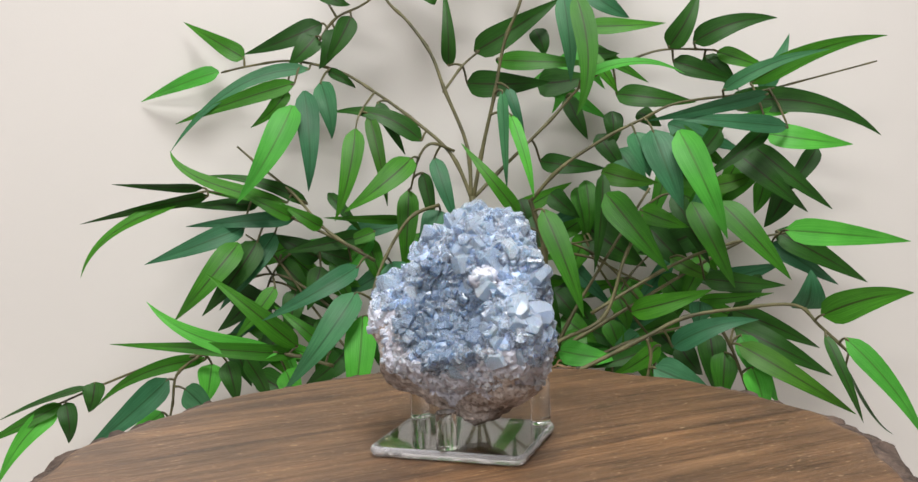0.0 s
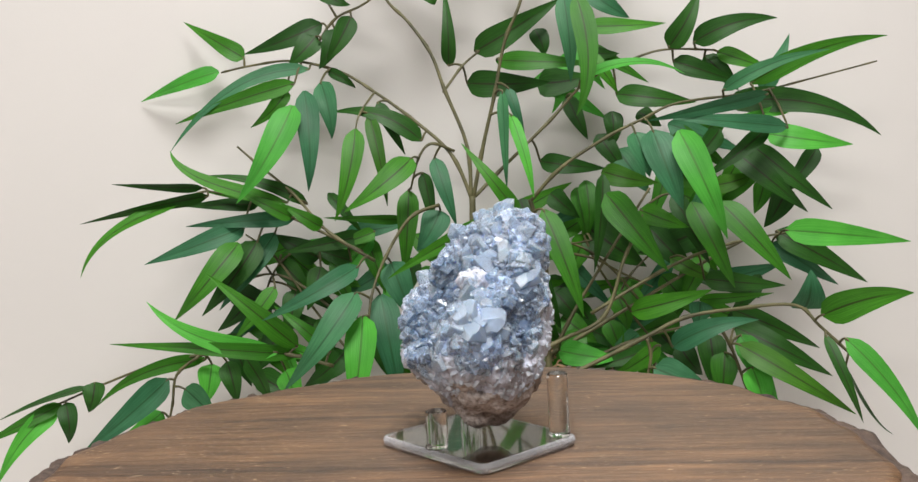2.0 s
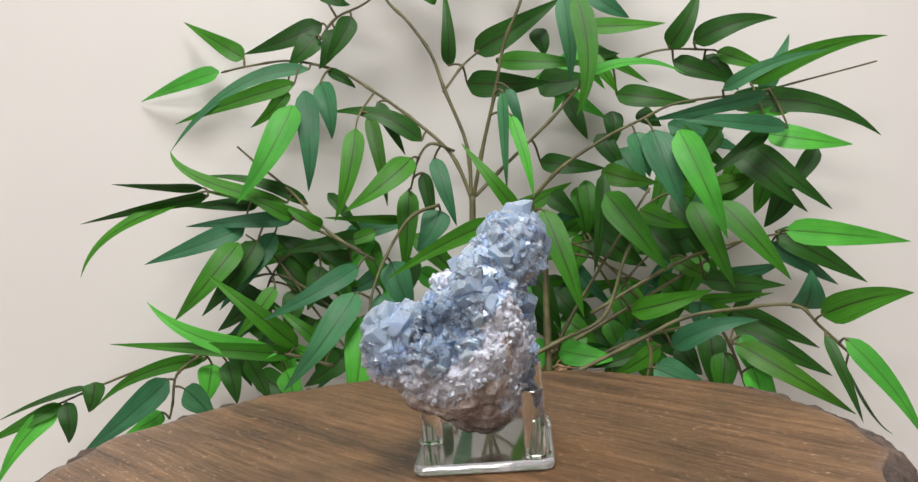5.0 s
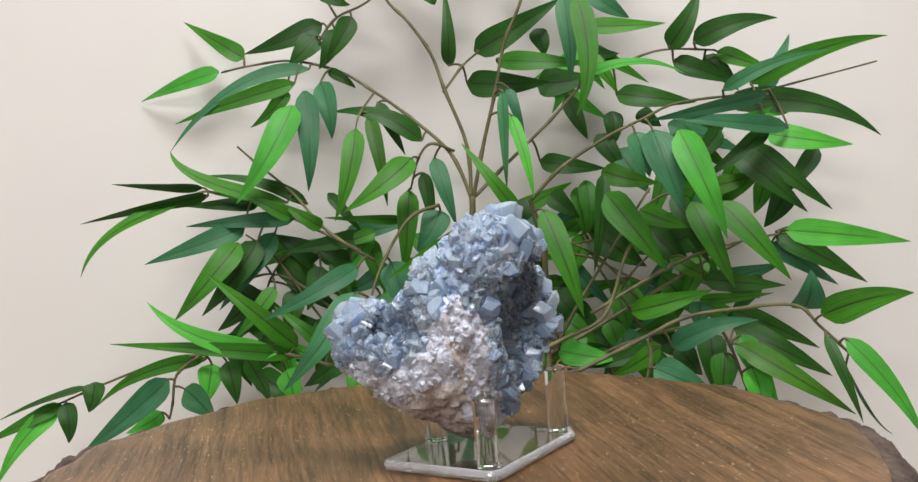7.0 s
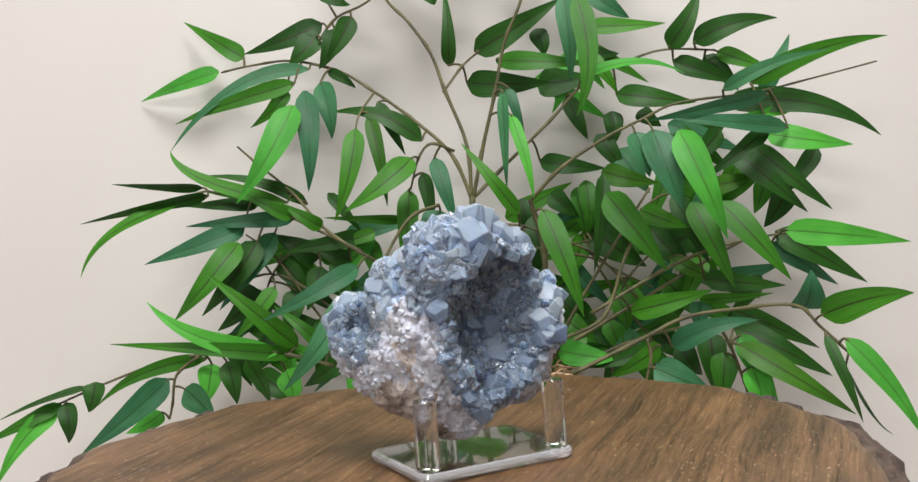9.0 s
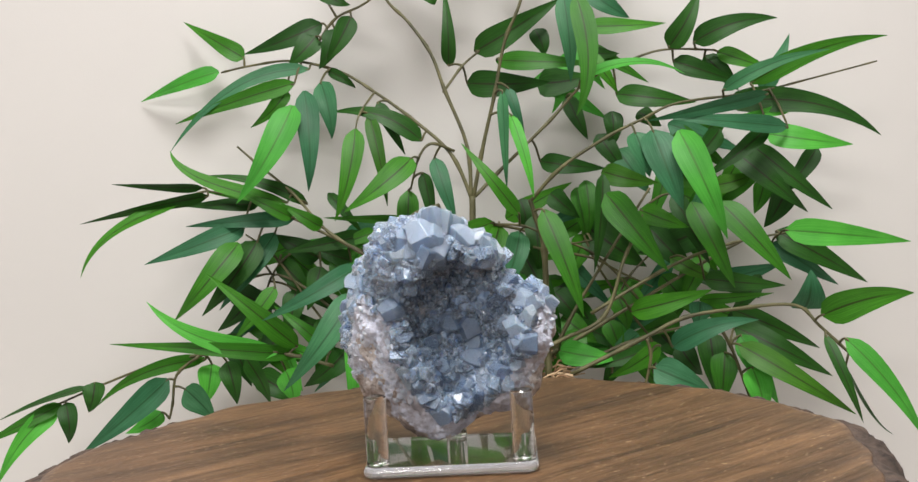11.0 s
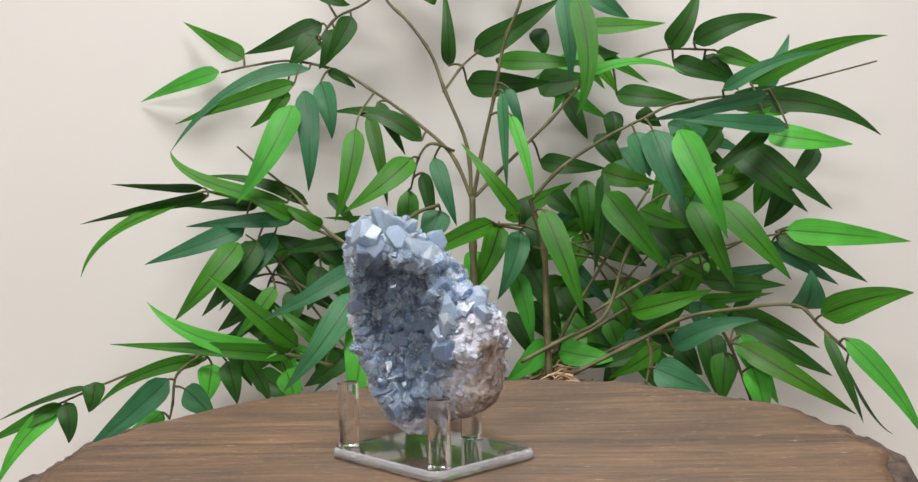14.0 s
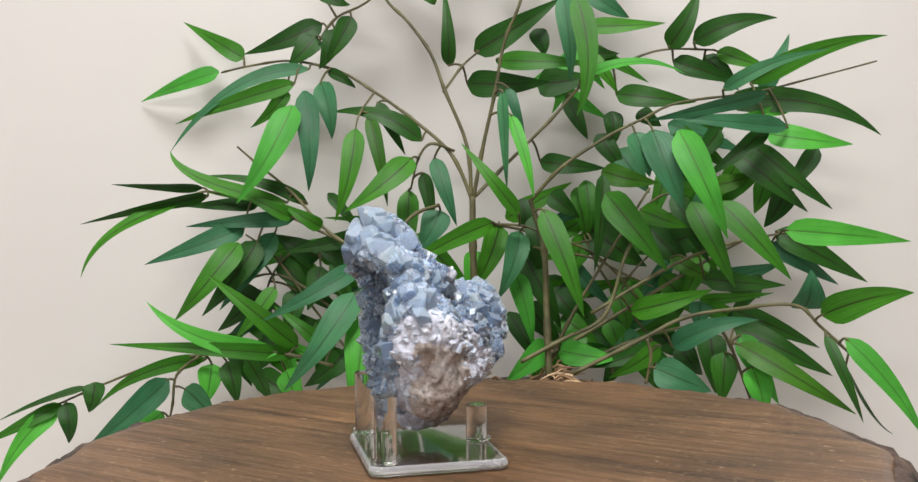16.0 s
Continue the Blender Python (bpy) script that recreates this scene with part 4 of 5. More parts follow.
leaf((0.2558, 0.3700, 0.1518), (0.2864, 0.3586, 0.1471), (0.3251, 0.3700, 0.1410), 0.0225, -10, LIGHT)
leaf((0.1425, 0.3280, 0.1550), (0.1462, 0.3190, 0.1382), (0.1517, 0.3210, 0.1207), 0.0224, -12, BLUE)
leaf((0.1560, 0.3280, 0.1563), (0.1628, 0.3110, 0.1259), (0.1752, 0.3140, 0.0952), 0.0301, -4, BLUE)
leaf((0.1732, 0.3140, 0.1552), (0.1867, 0.2943, 0.1151), (0.2067, 0.3070, 0.0724), 0.0258, 14, LIGHT)
leaf((0.2517, 0.3560, 0.1561), (0.2232, 0.3439, 0.1377), (0.1990, 0.3560, 0.1171), 0.0151, 9, DARK)
leaf((0.2310, 0.3840, 0.1402), (0.2564, 0.3641, 0.1151), (0.2905, 0.3770, 0.0871), 0.0218, 3, DARK)
leaf((0.2458, 0.3770, 0.1429), (0.2731, 0.3629, 0.1173), (0.3081, 0.3700, 0.0891), 0.0186, 12, DARK)
leaf((0.3059, 0.3980, 0.1395), (0.2878, 0.3930, 0.1196), (0.2777, 0.4050, 0.0997), 0.0169, 13, DARK)
leaf((0.1129, 0.4050, 0.1186), (0.1128, 0.3956, 0.0954), (0.1132, 0.4050, 0.0706), 0.0170, -1, MID)
leaf((0.1062, 0.4120, 0.1128), (0.1081, 0.4030, 0.0907), (0.1134, 0.4120, 0.0667), 0.0161, -3, MID)
leaf((0.1249, 0.3840, 0.1232), (0.1184, 0.3700, 0.0847), (0.1157, 0.3840, 0.0428), 0.0146, -12, DARK)
leaf((0.0824, 0.3980, 0.1089), (0.0923, 0.3911, 0.0999), (0.1064, 0.3980, 0.0875), 0.0190, 13, DARK)
leaf((0.1249, 0.3910, 0.1260), (0.1455, 0.3808, 0.1206), (0.1717, 0.3910, 0.1148), 0.0199, 6, OLIVE)
leaf((0.1417, 0.4120, 0.1438), (0.1520, 0.4029, 0.1262), (0.1681, 0.4120, 0.1057), 0.0268, -3, BLUE)
leaf((0.1989, 0.4120, 0.1542), (0.1841, 0.4029, 0.1380), (0.1734, 0.4120, 0.1204), 0.0215, -13, DARK)
leaf((0.2269, 0.4050, 0.1579), (0.2100, 0.3995, 0.1419), (0.1968, 0.4050, 0.1246), 0.0181, -6, DARK)
leaf((0.1246, 0.4120, 0.1567), (0.1355, 0.4050, 0.1401), (0.1486, 0.4120, 0.1213), 0.0193, -7, DARK)
leaf((0.2383, 0.4456, 0.1678), (0.2107, 0.4373, 0.1531), (0.1873, 0.4456, 0.1362), 0.0212, 8, MID)
leaf((0.2350, 0.4253, 0.1289), (0.2583, 0.4187, 0.1298), (0.2869, 0.4253, 0.1291), 0.0207, 6, LIGHT)
leaf((0.2536, 0.4316, 0.1429), (0.2336, 0.4176, 0.1158), (0.2192, 0.4316, 0.0883), 0.0187, -8, MID)
leaf((0.1875, 0.4260, 0.1645), (0.2171, 0.4156, 0.1530), (0.2540, 0.4260, 0.1378), 0.0196, 1, BLUE)
leaf((0.1895, 0.4260, 0.1620), (0.2144, 0.4147, 0.1426), (0.2421, 0.4260, 0.1216), 0.0174, 10, MID)
branch("branch_mid_right", 0.0018, 0.0011, [(0.0503, 0.3350, -0.0208), (0.0835, 0.3420, -0.0054), (0.1182, 0.3490, 0.0110), (0.1357, 0.3560, 0.0543), (0.1491, 0.3630, 0.0792), (0.1579, 0.3700, 0.0975)])
leaf((0.1521, 0.3700, 0.0939), (0.1685, 0.3575, 0.0874), (0.1901, 0.3630, 0.0788), 0.0184, 2, MID)
leaf((0.1239, 0.3630, 0.1083), (0.1444, 0.3460, 0.0787), (0.1701, 0.3490, 0.0448), 0.0264, 13, MID)
leaf((0.1652, 0.4050, 0.0773), (0.1830, 0.3940, 0.0562), (0.2060, 0.4050, 0.0332), 0.0234, 8, DARK)
leaf((0.1822, 0.3840, 0.1059), (0.1935, 0.3727, 0.0773), (0.2115, 0.3840, 0.0459), 0.0177, 14, DARK)
leaf((0.1928, 0.3630, 0.0989), (0.2050, 0.3457, 0.0659), (0.2247, 0.3560, 0.0291), 0.0233, -4, MID)
leaf((0.1023, 0.3840, -0.0055), (0.0885, 0.3744, -0.0220), (0.0745, 0.3840, -0.0439), 0.0208, 11, MID)
leaf((0.0836, 0.3700, -0.0187), (0.1061, 0.3588, -0.0208), (0.1302, 0.3630, -0.0257), 0.0225, -11, LIGHT)
leaf((0.1343, 0.3980, 0.0245), (0.1399, 0.3923, 0.0097), (0.1443, 0.3980, -0.0091), 0.0222, 3, MID)
leaf((0.1288, 0.3980, -0.0001), (0.1328, 0.3940, -0.0133), (0.1389, 0.3980, -0.0303), 0.0190, 8, MID)
leaf((0.1419, 0.4050, 0.0920), (0.1550, 0.3963, 0.0787), (0.1708, 0.4050, 0.0613), 0.0213, 8, MID)
leaf((0.1110, 0.4281, -0.0270), (0.1484, 0.4182, -0.0252), (0.1876, 0.4281, -0.0317), 0.0197, -13, LIGHT)
leaf((0.1018, 0.4225, -0.0043), (0.1309, 0.4117, -0.0167), (0.1629, 0.4225, -0.0371), 0.0174, 8, DARK)
leaf((0.1086, 0.4442, -0.0160), (0.0837, 0.4317, -0.0331), (0.0606, 0.4442, -0.0586), 0.0184, -0, MID)
leaf((0.1356, 0.4379, 0.0235), (0.1568, 0.4284, 0.0237), (0.1839, 0.4379, 0.0177), 0.0210, -8, MID)
leaf((0.2015, 0.4449, 0.0802), (0.2179, 0.4359, 0.0504), (0.2366, 0.4449, 0.0172), 0.0195, 11, MID)
leaf((0.1327, 0.4274, -0.0117), (0.1637, 0.4166, -0.0288), (0.1962, 0.4274, -0.0520), 0.0208, -5, LIGHT)
leaf((0.1866, 0.4393, 0.0866), (0.1998, 0.4289, 0.0694), (0.2157, 0.4393, 0.0490), 0.0172, 5, MID)
leaf((0.1353, 0.4330, 0.1043), (0.1005, 0.4217, 0.0928), (0.0699, 0.4330, 0.0759), 0.0159, -10, BLUE)
leaf((0.1326, 0.4442, -0.0116), (0.1632, 0.4307, -0.0035), (0.1992, 0.4442, -0.0034), 0.0156, 12, BLUE)
leaf((0.1881, 0.4267, 0.1345), (0.1748, 0.4149, 0.1033), (0.1665, 0.4267, 0.0705), 0.0169, 8, MID)
leaf((0.1950, 0.4463, 0.1303), (0.2088, 0.4351, 0.1115), (0.2273, 0.4463, 0.0906), 0.0156, 11, MID)
leaf((0.1951, 0.4414, 0.1062), (0.2245, 0.4267, 0.0904), (0.2587, 0.4414, 0.0696), 0.0172, 8, MID)
branch("branch_long_right", 0.0015, 0.0009, [(0.1080, 0.3490, 0.0137), (0.1768, 0.3630, 0.0489), (0.2261, 0.3700, 0.0643), (0.2713, 0.3700, 0.0714)])
leaf((0.2178, 0.3910, 0.1113), (0.2328, 0.3842, 0.1162), (0.2543, 0.3910, 0.1212), 0.0168, -6, OLIVE)
leaf((0.2652, 0.4120, 0.1124), (0.2591, 0.4082, 0.0999), (0.2563, 0.4120, 0.0854), 0.0183, -2, MID)
leaf((0.2850, 0.4120, 0.1068), (0.2723, 0.4058, 0.0904), (0.2646, 0.4120, 0.0736), 0.0236, -1, DARK)
leaf((0.2101, 0.3420, 0.0990), (0.2330, 0.3248, 0.0707), (0.2609, 0.3280, 0.0374), 0.0237, -6, MID)
leaf((0.2656, 0.3560, 0.0743), (0.3117, 0.3446, 0.0713), (0.3685, 0.3630, 0.0614), 0.0231, 2, LIGHT)
leaf((0.2661, 0.3840, 0.0717), (0.3002, 0.3753, 0.0524), (0.3443, 0.3910, 0.0261), 0.0229, -2, DARK)
leaf((0.2646, 0.3910, 0.0616), (0.2878, 0.3813, 0.0459), (0.3224, 0.3980, 0.0241), 0.0178, 4, BLUE)
leaf((0.2065, 0.3840, 0.0344), (0.2354, 0.3710, 0.0332), (0.2715, 0.3770, 0.0276), 0.0187, 4, DARK)
leaf((0.1431, 0.3700, 0.0111), (0.1728, 0.3533, 0.0223), (0.2085, 0.3630, 0.0279), 0.0205, -4, MID)
leaf((0.2073, 0.4120, 0.0720), (0.1804, 0.4051, 0.0646), (0.1571, 0.4120, 0.0552), 0.0290, -5, DARK)
leaf((0.1802, 0.3910, 0.0522), (0.1977, 0.3841, 0.0431), (0.2188, 0.3910, 0.0323), 0.0147, -2, OLIVE)
leaf((0.1780, 0.4190, 0.0348), (0.1917, 0.4106, 0.0180), (0.2075, 0.4190, -0.0017), 0.0216, -0, MID)
leaf((0.2119, 0.4120, 0.0494), (0.1990, 0.4034, 0.0315), (0.1911, 0.4120, 0.0099), 0.0193, 14, MID)
leaf((0.2615, 0.4120, 0.0327), (0.2433, 0.4044, 0.0151), (0.2309, 0.4120, -0.0041), 0.0161, -6, DARK)
leaf((0.1064, 0.4407, 0.0143), (0.1221, 0.4260, -0.0168), (0.1420, 0.4407, -0.0533), 0.0155, 2, MID)
leaf((0.2184, 0.4281, 0.0926), (0.2376, 0.4188, 0.0799), (0.2600, 0.4281, 0.0637), 0.0164, 8, LIGHT)
leaf((0.2107, 0.4295, 0.0429), (0.1941, 0.4200, 0.0219), (0.1843, 0.4295, -0.0029), 0.0208, 10, MID)
leaf((0.2057, 0.4393, 0.0385), (0.2319, 0.4246, 0.0267), (0.2686, 0.4393, 0.0095), 0.0172, -7, DARK)
leaf((0.2252, 0.4274, 0.0277), (0.2519, 0.4163, 0.0365), (0.2849, 0.4274, 0.0411), 0.0180, -2, BLUE)
leaf((0.2251, 0.4386, 0.0976), (0.2457, 0.4285, 0.1092), (0.2704, 0.4386, 0.1171), 0.0182, 8, MID)
leaf((0.2182, 0.4414, 0.0503), (0.1990, 0.4280, 0.0179), (0.1859, 0.4414, -0.0182), 0.0161, 4, MID)
leaf((0.1905, 0.4344, 0.0487), (0.1633, 0.4193, 0.0225), (0.1431, 0.4344, -0.0084), 0.0165, -13, BLUE)
leaf((0.2248, 0.4302, 0.1100), (0.2075, 0.4223, 0.0905), (0.1931, 0.4302, 0.0704), 0.0186, 1, BLUE)
leaf((0.2296, 0.4365, 0.1200), (0.2135, 0.4307, 0.1036), (0.2019, 0.4365, 0.0862), 0.0188, 2, MID)
branch("branch_low_right", 0.0018, 0.0011, [(0.0883, 0.3280, -0.0309), (0.1458, 0.3280, -0.0039), (0.1779, 0.3280, 0.0110), (0.2189, 0.3280, 0.0165), (0.2633, 0.3280, 0.0178), (0.2798, 0.3210, 0.0022), (0.2996, 0.3140, -0.0181)])
leaf((0.2752, 0.3420, 0.0128), (0.2742, 0.3286, 0.0294), (0.2759, 0.3280, 0.0451), 0.0297, 1, BLUE)
leaf((0.2793, 0.3140, 0.0114), (0.3085, 0.3005, 0.0264), (0.3468, 0.3070, 0.0270), 0.0277, 12, MID)
leaf((0.2923, 0.3000, -0.0048), (0.3199, 0.2865, -0.0384), (0.3481, 0.2930, -0.0815), 0.0178, 7, LIGHT)
leaf((0.2818, 0.3140, -0.0040), (0.2900, 0.2966, -0.0348), (0.3076, 0.3070, -0.0711), 0.0105, -1, DARK)
leaf((0.2998, 0.3210, -0.0298), (0.3109, 0.3075, -0.0606), (0.3332, 0.3140, -0.0828), 0.0088, -57, DARK)
leaf((0.2039, 0.3910, 0.0161), (0.2301, 0.3769, 0.0209), (0.2639, 0.3840, 0.0208), 0.0105, 8, MID)
leaf((0.2288, 0.3840, 0.0083), (0.2604, 0.3670, -0.0043), (0.2989, 0.3770, -0.0252), 0.0187, 12, DARK)
leaf((0.1689, 0.3350, -0.0127), (0.1953, 0.3180, 0.0061), (0.2331, 0.3210, 0.0084), 0.0196, -13, BLUE)
leaf((0.1532, 0.3980, -0.0119), (0.1386, 0.3943, -0.0184), (0.1271, 0.3980, -0.0285), 0.0190, -9, BLUE)
leaf((0.2012, 0.3770, 0.0165), (0.1981, 0.3740, 0.0065), (0.1988, 0.3770, -0.0063), 0.0217, -10, BLUE)
leaf((0.1894, 0.4050, -0.0002), (0.1677, 0.3985, -0.0050), (0.1469, 0.4050, -0.0138), 0.0181, -3, MID)
leaf((0.1707, 0.4120, -0.0096), (0.1803, 0.4052, -0.0215), (0.1953, 0.4120, -0.0358), 0.0247, 5, DARK)
leaf((0.1890, 0.4050, -0.0242), (0.1962, 0.3993, -0.0365), (0.2084, 0.4050, -0.0501), 0.0213, 3, DARK)
leaf((0.1401, 0.4120, -0.0288), (0.1306, 0.4068, -0.0426), (0.1244, 0.4120, -0.0588), 0.0215, -14, DARK)
leaf((0.2172, 0.4295, 0.0068), (0.2351, 0.4214, -0.0003), (0.2598, 0.4295, -0.0127), 0.0175, 12, MID)
leaf((0.1528, 0.4463, -0.0294), (0.1662, 0.4365, -0.0507), (0.1862, 0.4463, -0.0775), 0.0184, -11, MID)
branch("branch_low_left", 0.0015, 0.0007, [(-0.0974, 0.3420, -0.0203), (-0.1444, 0.3490, -0.0092), (-0.2038, 0.3630, -0.0111), (-0.2490, 0.3700, -0.0204), (-0.2904, 0.3770, -0.0350), (-0.3300, 0.3770, -0.0508), (-0.3648, 0.3770, -0.0653)])
leaf((-0.1413, 0.3420, -0.0081), (-0.1986, 0.3215, 0.0114), (-0.2358, 0.3210, 0.0378), 0.0178, 13, LIGHT)
leaf((-0.1260, 0.3560, -0.0130), (-0.1930, 0.3225, 0.0016), (-0.2729, 0.3420, 0.0029), 0.0141, 4, MID)
leaf((-0.1265, 0.3490, -0.0051), (-0.1579, 0.3314, 0.0284), (-0.1941, 0.3420, 0.0559), 0.0190, -2, MID)
leaf((-0.1028, 0.3700, -0.0133), (-0.1234, 0.3577, 0.0094), (-0.1474, 0.3700, 0.0257), 0.0143, 11, MID)
leaf((-0.0956, 0.4120, -0.0209), (-0.1122, 0.4035, -0.0334), (-0.1320, 0.4120, -0.0501), 0.0247, -8, DARK)
leaf((-0.1703, 0.4050, -0.0372), (-0.1496, 0.3951, -0.0468), (-0.1315, 0.4050, -0.0638), 0.0245, -13, DARK)
leaf((-0.2048, 0.3700, -0.0161), (-0.2542, 0.3565, -0.0222), (-0.2923, 0.3630, -0.0499), 0.0133, -10, MID)
leaf((-0.2019, 0.3770, -0.0219), (-0.2053, 0.3727, -0.0368), (-0.2084, 0.3770, -0.0549), 0.0227, 2, LIGHT)
leaf((-0.1877, 0.3700, -0.0191), (-0.1838, 0.3654, -0.0351), (-0.1812, 0.3700, -0.0542), 0.0194, -3, DARK)
leaf((-0.1752, 0.3840, -0.0192), (-0.1632, 0.3759, -0.0360), (-0.1565, 0.3840, -0.0582), 0.0177, 13, DARK)
leaf((-0.1402, 0.3700, -0.0275), (-0.1359, 0.3638, -0.0407), (-0.1357, 0.3700, -0.0558), 0.0235, 10, LIGHT)
leaf((-0.1935, 0.4050, -0.0013), (-0.1835, 0.3958, -0.0215), (-0.1757, 0.4050, -0.0471), 0.0213, -13, DARK)
leaf((-0.3051, 0.3770, -0.0374), (-0.3410, 0.3635, -0.0442), (-0.3784, 0.3700, -0.0621), 0.0109, 55, DARK)
leaf((-0.3276, 0.3770, -0.0509), (-0.3567, 0.3625, -0.0619), (-0.3941, 0.3700, -0.0821), 0.0124, 6, MID)
leaf((-0.3312, 0.3770, -0.0546), (-0.3557, 0.3600, -0.0745), (-0.3786, 0.3630, -0.1138), 0.0186, -12, LIGHT)
leaf((-0.3215, 0.3700, -0.0485), (-0.3183, 0.3632, -0.0642), (-0.3210, 0.3700, -0.0821), 0.0174, -9, DARK)
leaf((-0.2991, 0.3770, -0.0337), (-0.3012, 0.3717, -0.0448), (-0.3058, 0.3770, -0.0585), 0.0206, 2, DARK)
leaf((-0.1629, 0.4309, -0.0151), (-0.1347, 0.4230, -0.0207), (-0.1088, 0.4309, -0.0320), 0.0170, 11, LIGHT)
leaf((-0.1703, 0.4204, -0.0080), (-0.1547, 0.4131, -0.0245), (-0.1421, 0.4204, -0.0458), 0.0206, 8, MID)
branch("branch_drop", 0.0015, 0.0009, [(-0.0101, 0.3630, 0.1034), (-0.0333, 0.3490, 0.0944), (-0.0534, 0.3420, 0.0641), (-0.0634, 0.3280, 0.0384), (-0.0663, 0.3210, 0.0189)])
leaf((-0.0095, 0.3700, 0.0984), (-0.0196, 0.3634, 0.0832), (-0.0296, 0.3700, 0.0667), 0.0256, 12, BLUE)
leaf((-0.0754, 0.3210, 0.0396), (-0.1008, 0.2972, 0.0079), (-0.1327, 0.3140, -0.0333), 0.0251, 12, BLUE)
leaf((-0.0707, 0.3210, 0.0213), (-0.0756, 0.3037, -0.0166), (-0.0830, 0.3210, -0.0603), 0.0270, 9, LIGHT)
leaf((-0.0582, 0.3420, 0.0352), (-0.0514, 0.3231, -0.0055), (-0.0454, 0.3420, -0.0526), 0.0267, -6, BLUE)
leaf((-0.0499, 0.3560, 0.0591), (-0.0426, 0.3491, 0.0373), (-0.0343, 0.3560, 0.0129), 0.0272, 8, BLUE)
leaf((-0.0398, 0.3840, 0.0916), (-0.0719, 0.3706, 0.0957), (-0.1057, 0.3840, 0.0953), 0.0092, -26, MID)
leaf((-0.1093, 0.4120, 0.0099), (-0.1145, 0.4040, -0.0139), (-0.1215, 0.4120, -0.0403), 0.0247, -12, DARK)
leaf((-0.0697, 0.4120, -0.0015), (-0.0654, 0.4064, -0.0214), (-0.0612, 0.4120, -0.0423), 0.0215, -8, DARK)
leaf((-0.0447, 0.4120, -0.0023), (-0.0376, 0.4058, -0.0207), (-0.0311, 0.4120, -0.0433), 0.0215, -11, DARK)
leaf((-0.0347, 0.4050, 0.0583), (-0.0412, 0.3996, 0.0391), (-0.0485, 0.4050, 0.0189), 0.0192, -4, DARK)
leaf((-0.0560, 0.4386, 0.0484), (-0.0768, 0.4285, 0.0387), (-0.0986, 0.4386, 0.0245), 0.0199, 3, BLUE)
leaf((-0.0343, 0.4232, 0.0765), (-0.0083, 0.4132, 0.0533), (0.0150, 0.4232, 0.0246), 0.0201, -9, MID)
leaf((-0.0310, 0.4267, 0.0456), (-0.0110, 0.4200, 0.0334), (0.0078, 0.4267, 0.0193), 0.0191, 5, LIGHT)
leaf((-0.0462, 0.4358, -0.0121), (-0.0136, 0.4221, -0.0164), (0.0197, 0.4358, -0.0278), 0.0160, 3, MID)
leaf((-0.0636, 0.4400, -0.0018), (-0.0499, 0.4259, -0.0355), (-0.0373, 0.4400, -0.0743), 0.0166, -12, MID)
leaf((-0.0544, 0.4337, 0.0411), (-0.0591, 0.4254, 0.0160), (-0.0672, 0.4337, -0.0116), 0.0154, 7, LIGHT)
leaf((-0.0761, 0.4274, -0.0046), (-0.0997, 0.4126, -0.0275), (-0.1259, 0.4274, -0.0587), 0.0158, -1, BLUE)
leaf((-0.0873, 0.4190, 0.0026), (-0.0560, 0.4052, 0.0004), (-0.0240, 0.4190, -0.0087), 0.0173, 3, LIGHT)
branch("branch_near_left", 0.0013, 0.0008, [(0.0035, 0.3770, 0.1463), (-0.0147, 0.3700, 0.1528), (-0.0255, 0.3700, 0.1414), (-0.0328, 0.3770, 0.1170)])
leaf((-0.0305, 0.3560, 0.1414), (-0.0553, 0.3370, 0.1228), (-0.0841, 0.3420, 0.1010), 0.0231, 14, MID)
leaf((-0.0351, 0.3840, 0.1155), (-0.0385, 0.3722, 0.0816), (-0.0415, 0.3840, 0.0457), 0.0198, 5, MID)
leaf((-0.0230, 0.3840, 0.1295), (-0.0194, 0.3769, 0.1071), (-0.0170, 0.3840, 0.0836), 0.0135, 11, DARK)
leaf((-0.0129, 0.3770, 0.1411), (-0.0055, 0.3636, 0.1136), (0.0034, 0.3700, 0.0861), 0.0155, -7, BLUE)
branch("branch_mid_left", 0.0015, 0.0008, [(-0.0635, 0.3630, 0.0603), (-0.1011, 0.3700, 0.0848), (-0.1292, 0.3770, 0.1164), (-0.1580, 0.3840, 0.1412), (-0.1741, 0.3840, 0.1561)])
leaf((-0.1343, 0.3770, 0.1090), (-0.1995, 0.3600, 0.1319), (-0.2233, 0.3630, 0.1536), 0.0140, 28, MID)
leaf((-0.1187, 0.3840, 0.1073), (-0.1573, 0.3740, 0.1280), (-0.2027, 0.3840, 0.1327), 0.0123, 21, DARK)
leaf((-0.1057, 0.3700, 0.0883), (-0.1211, 0.3635, 0.0995), (-0.1389, 0.3700, 0.1093), 0.0133, -5, MID)
leaf((-0.0742, 0.3350, 0.0585), (-0.1092, 0.3129, 0.0423), (-0.1495, 0.3280, 0.0194), 0.0177, 8, BLUE)
leaf((-0.1049, 0.4120, 0.1149), (-0.0901, 0.4044, 0.0987), (-0.0765, 0.4120, 0.0791), 0.0107, -1, DARK)
branch("branch_side_left", 0.0013, 0.0008, [(-0.0733, 0.3700, 0.0672), (-0.1218, 0.3840, 0.0910), (-0.1656, 0.3910, 0.1115), (-0.2015, 0.3910, 0.1205)])
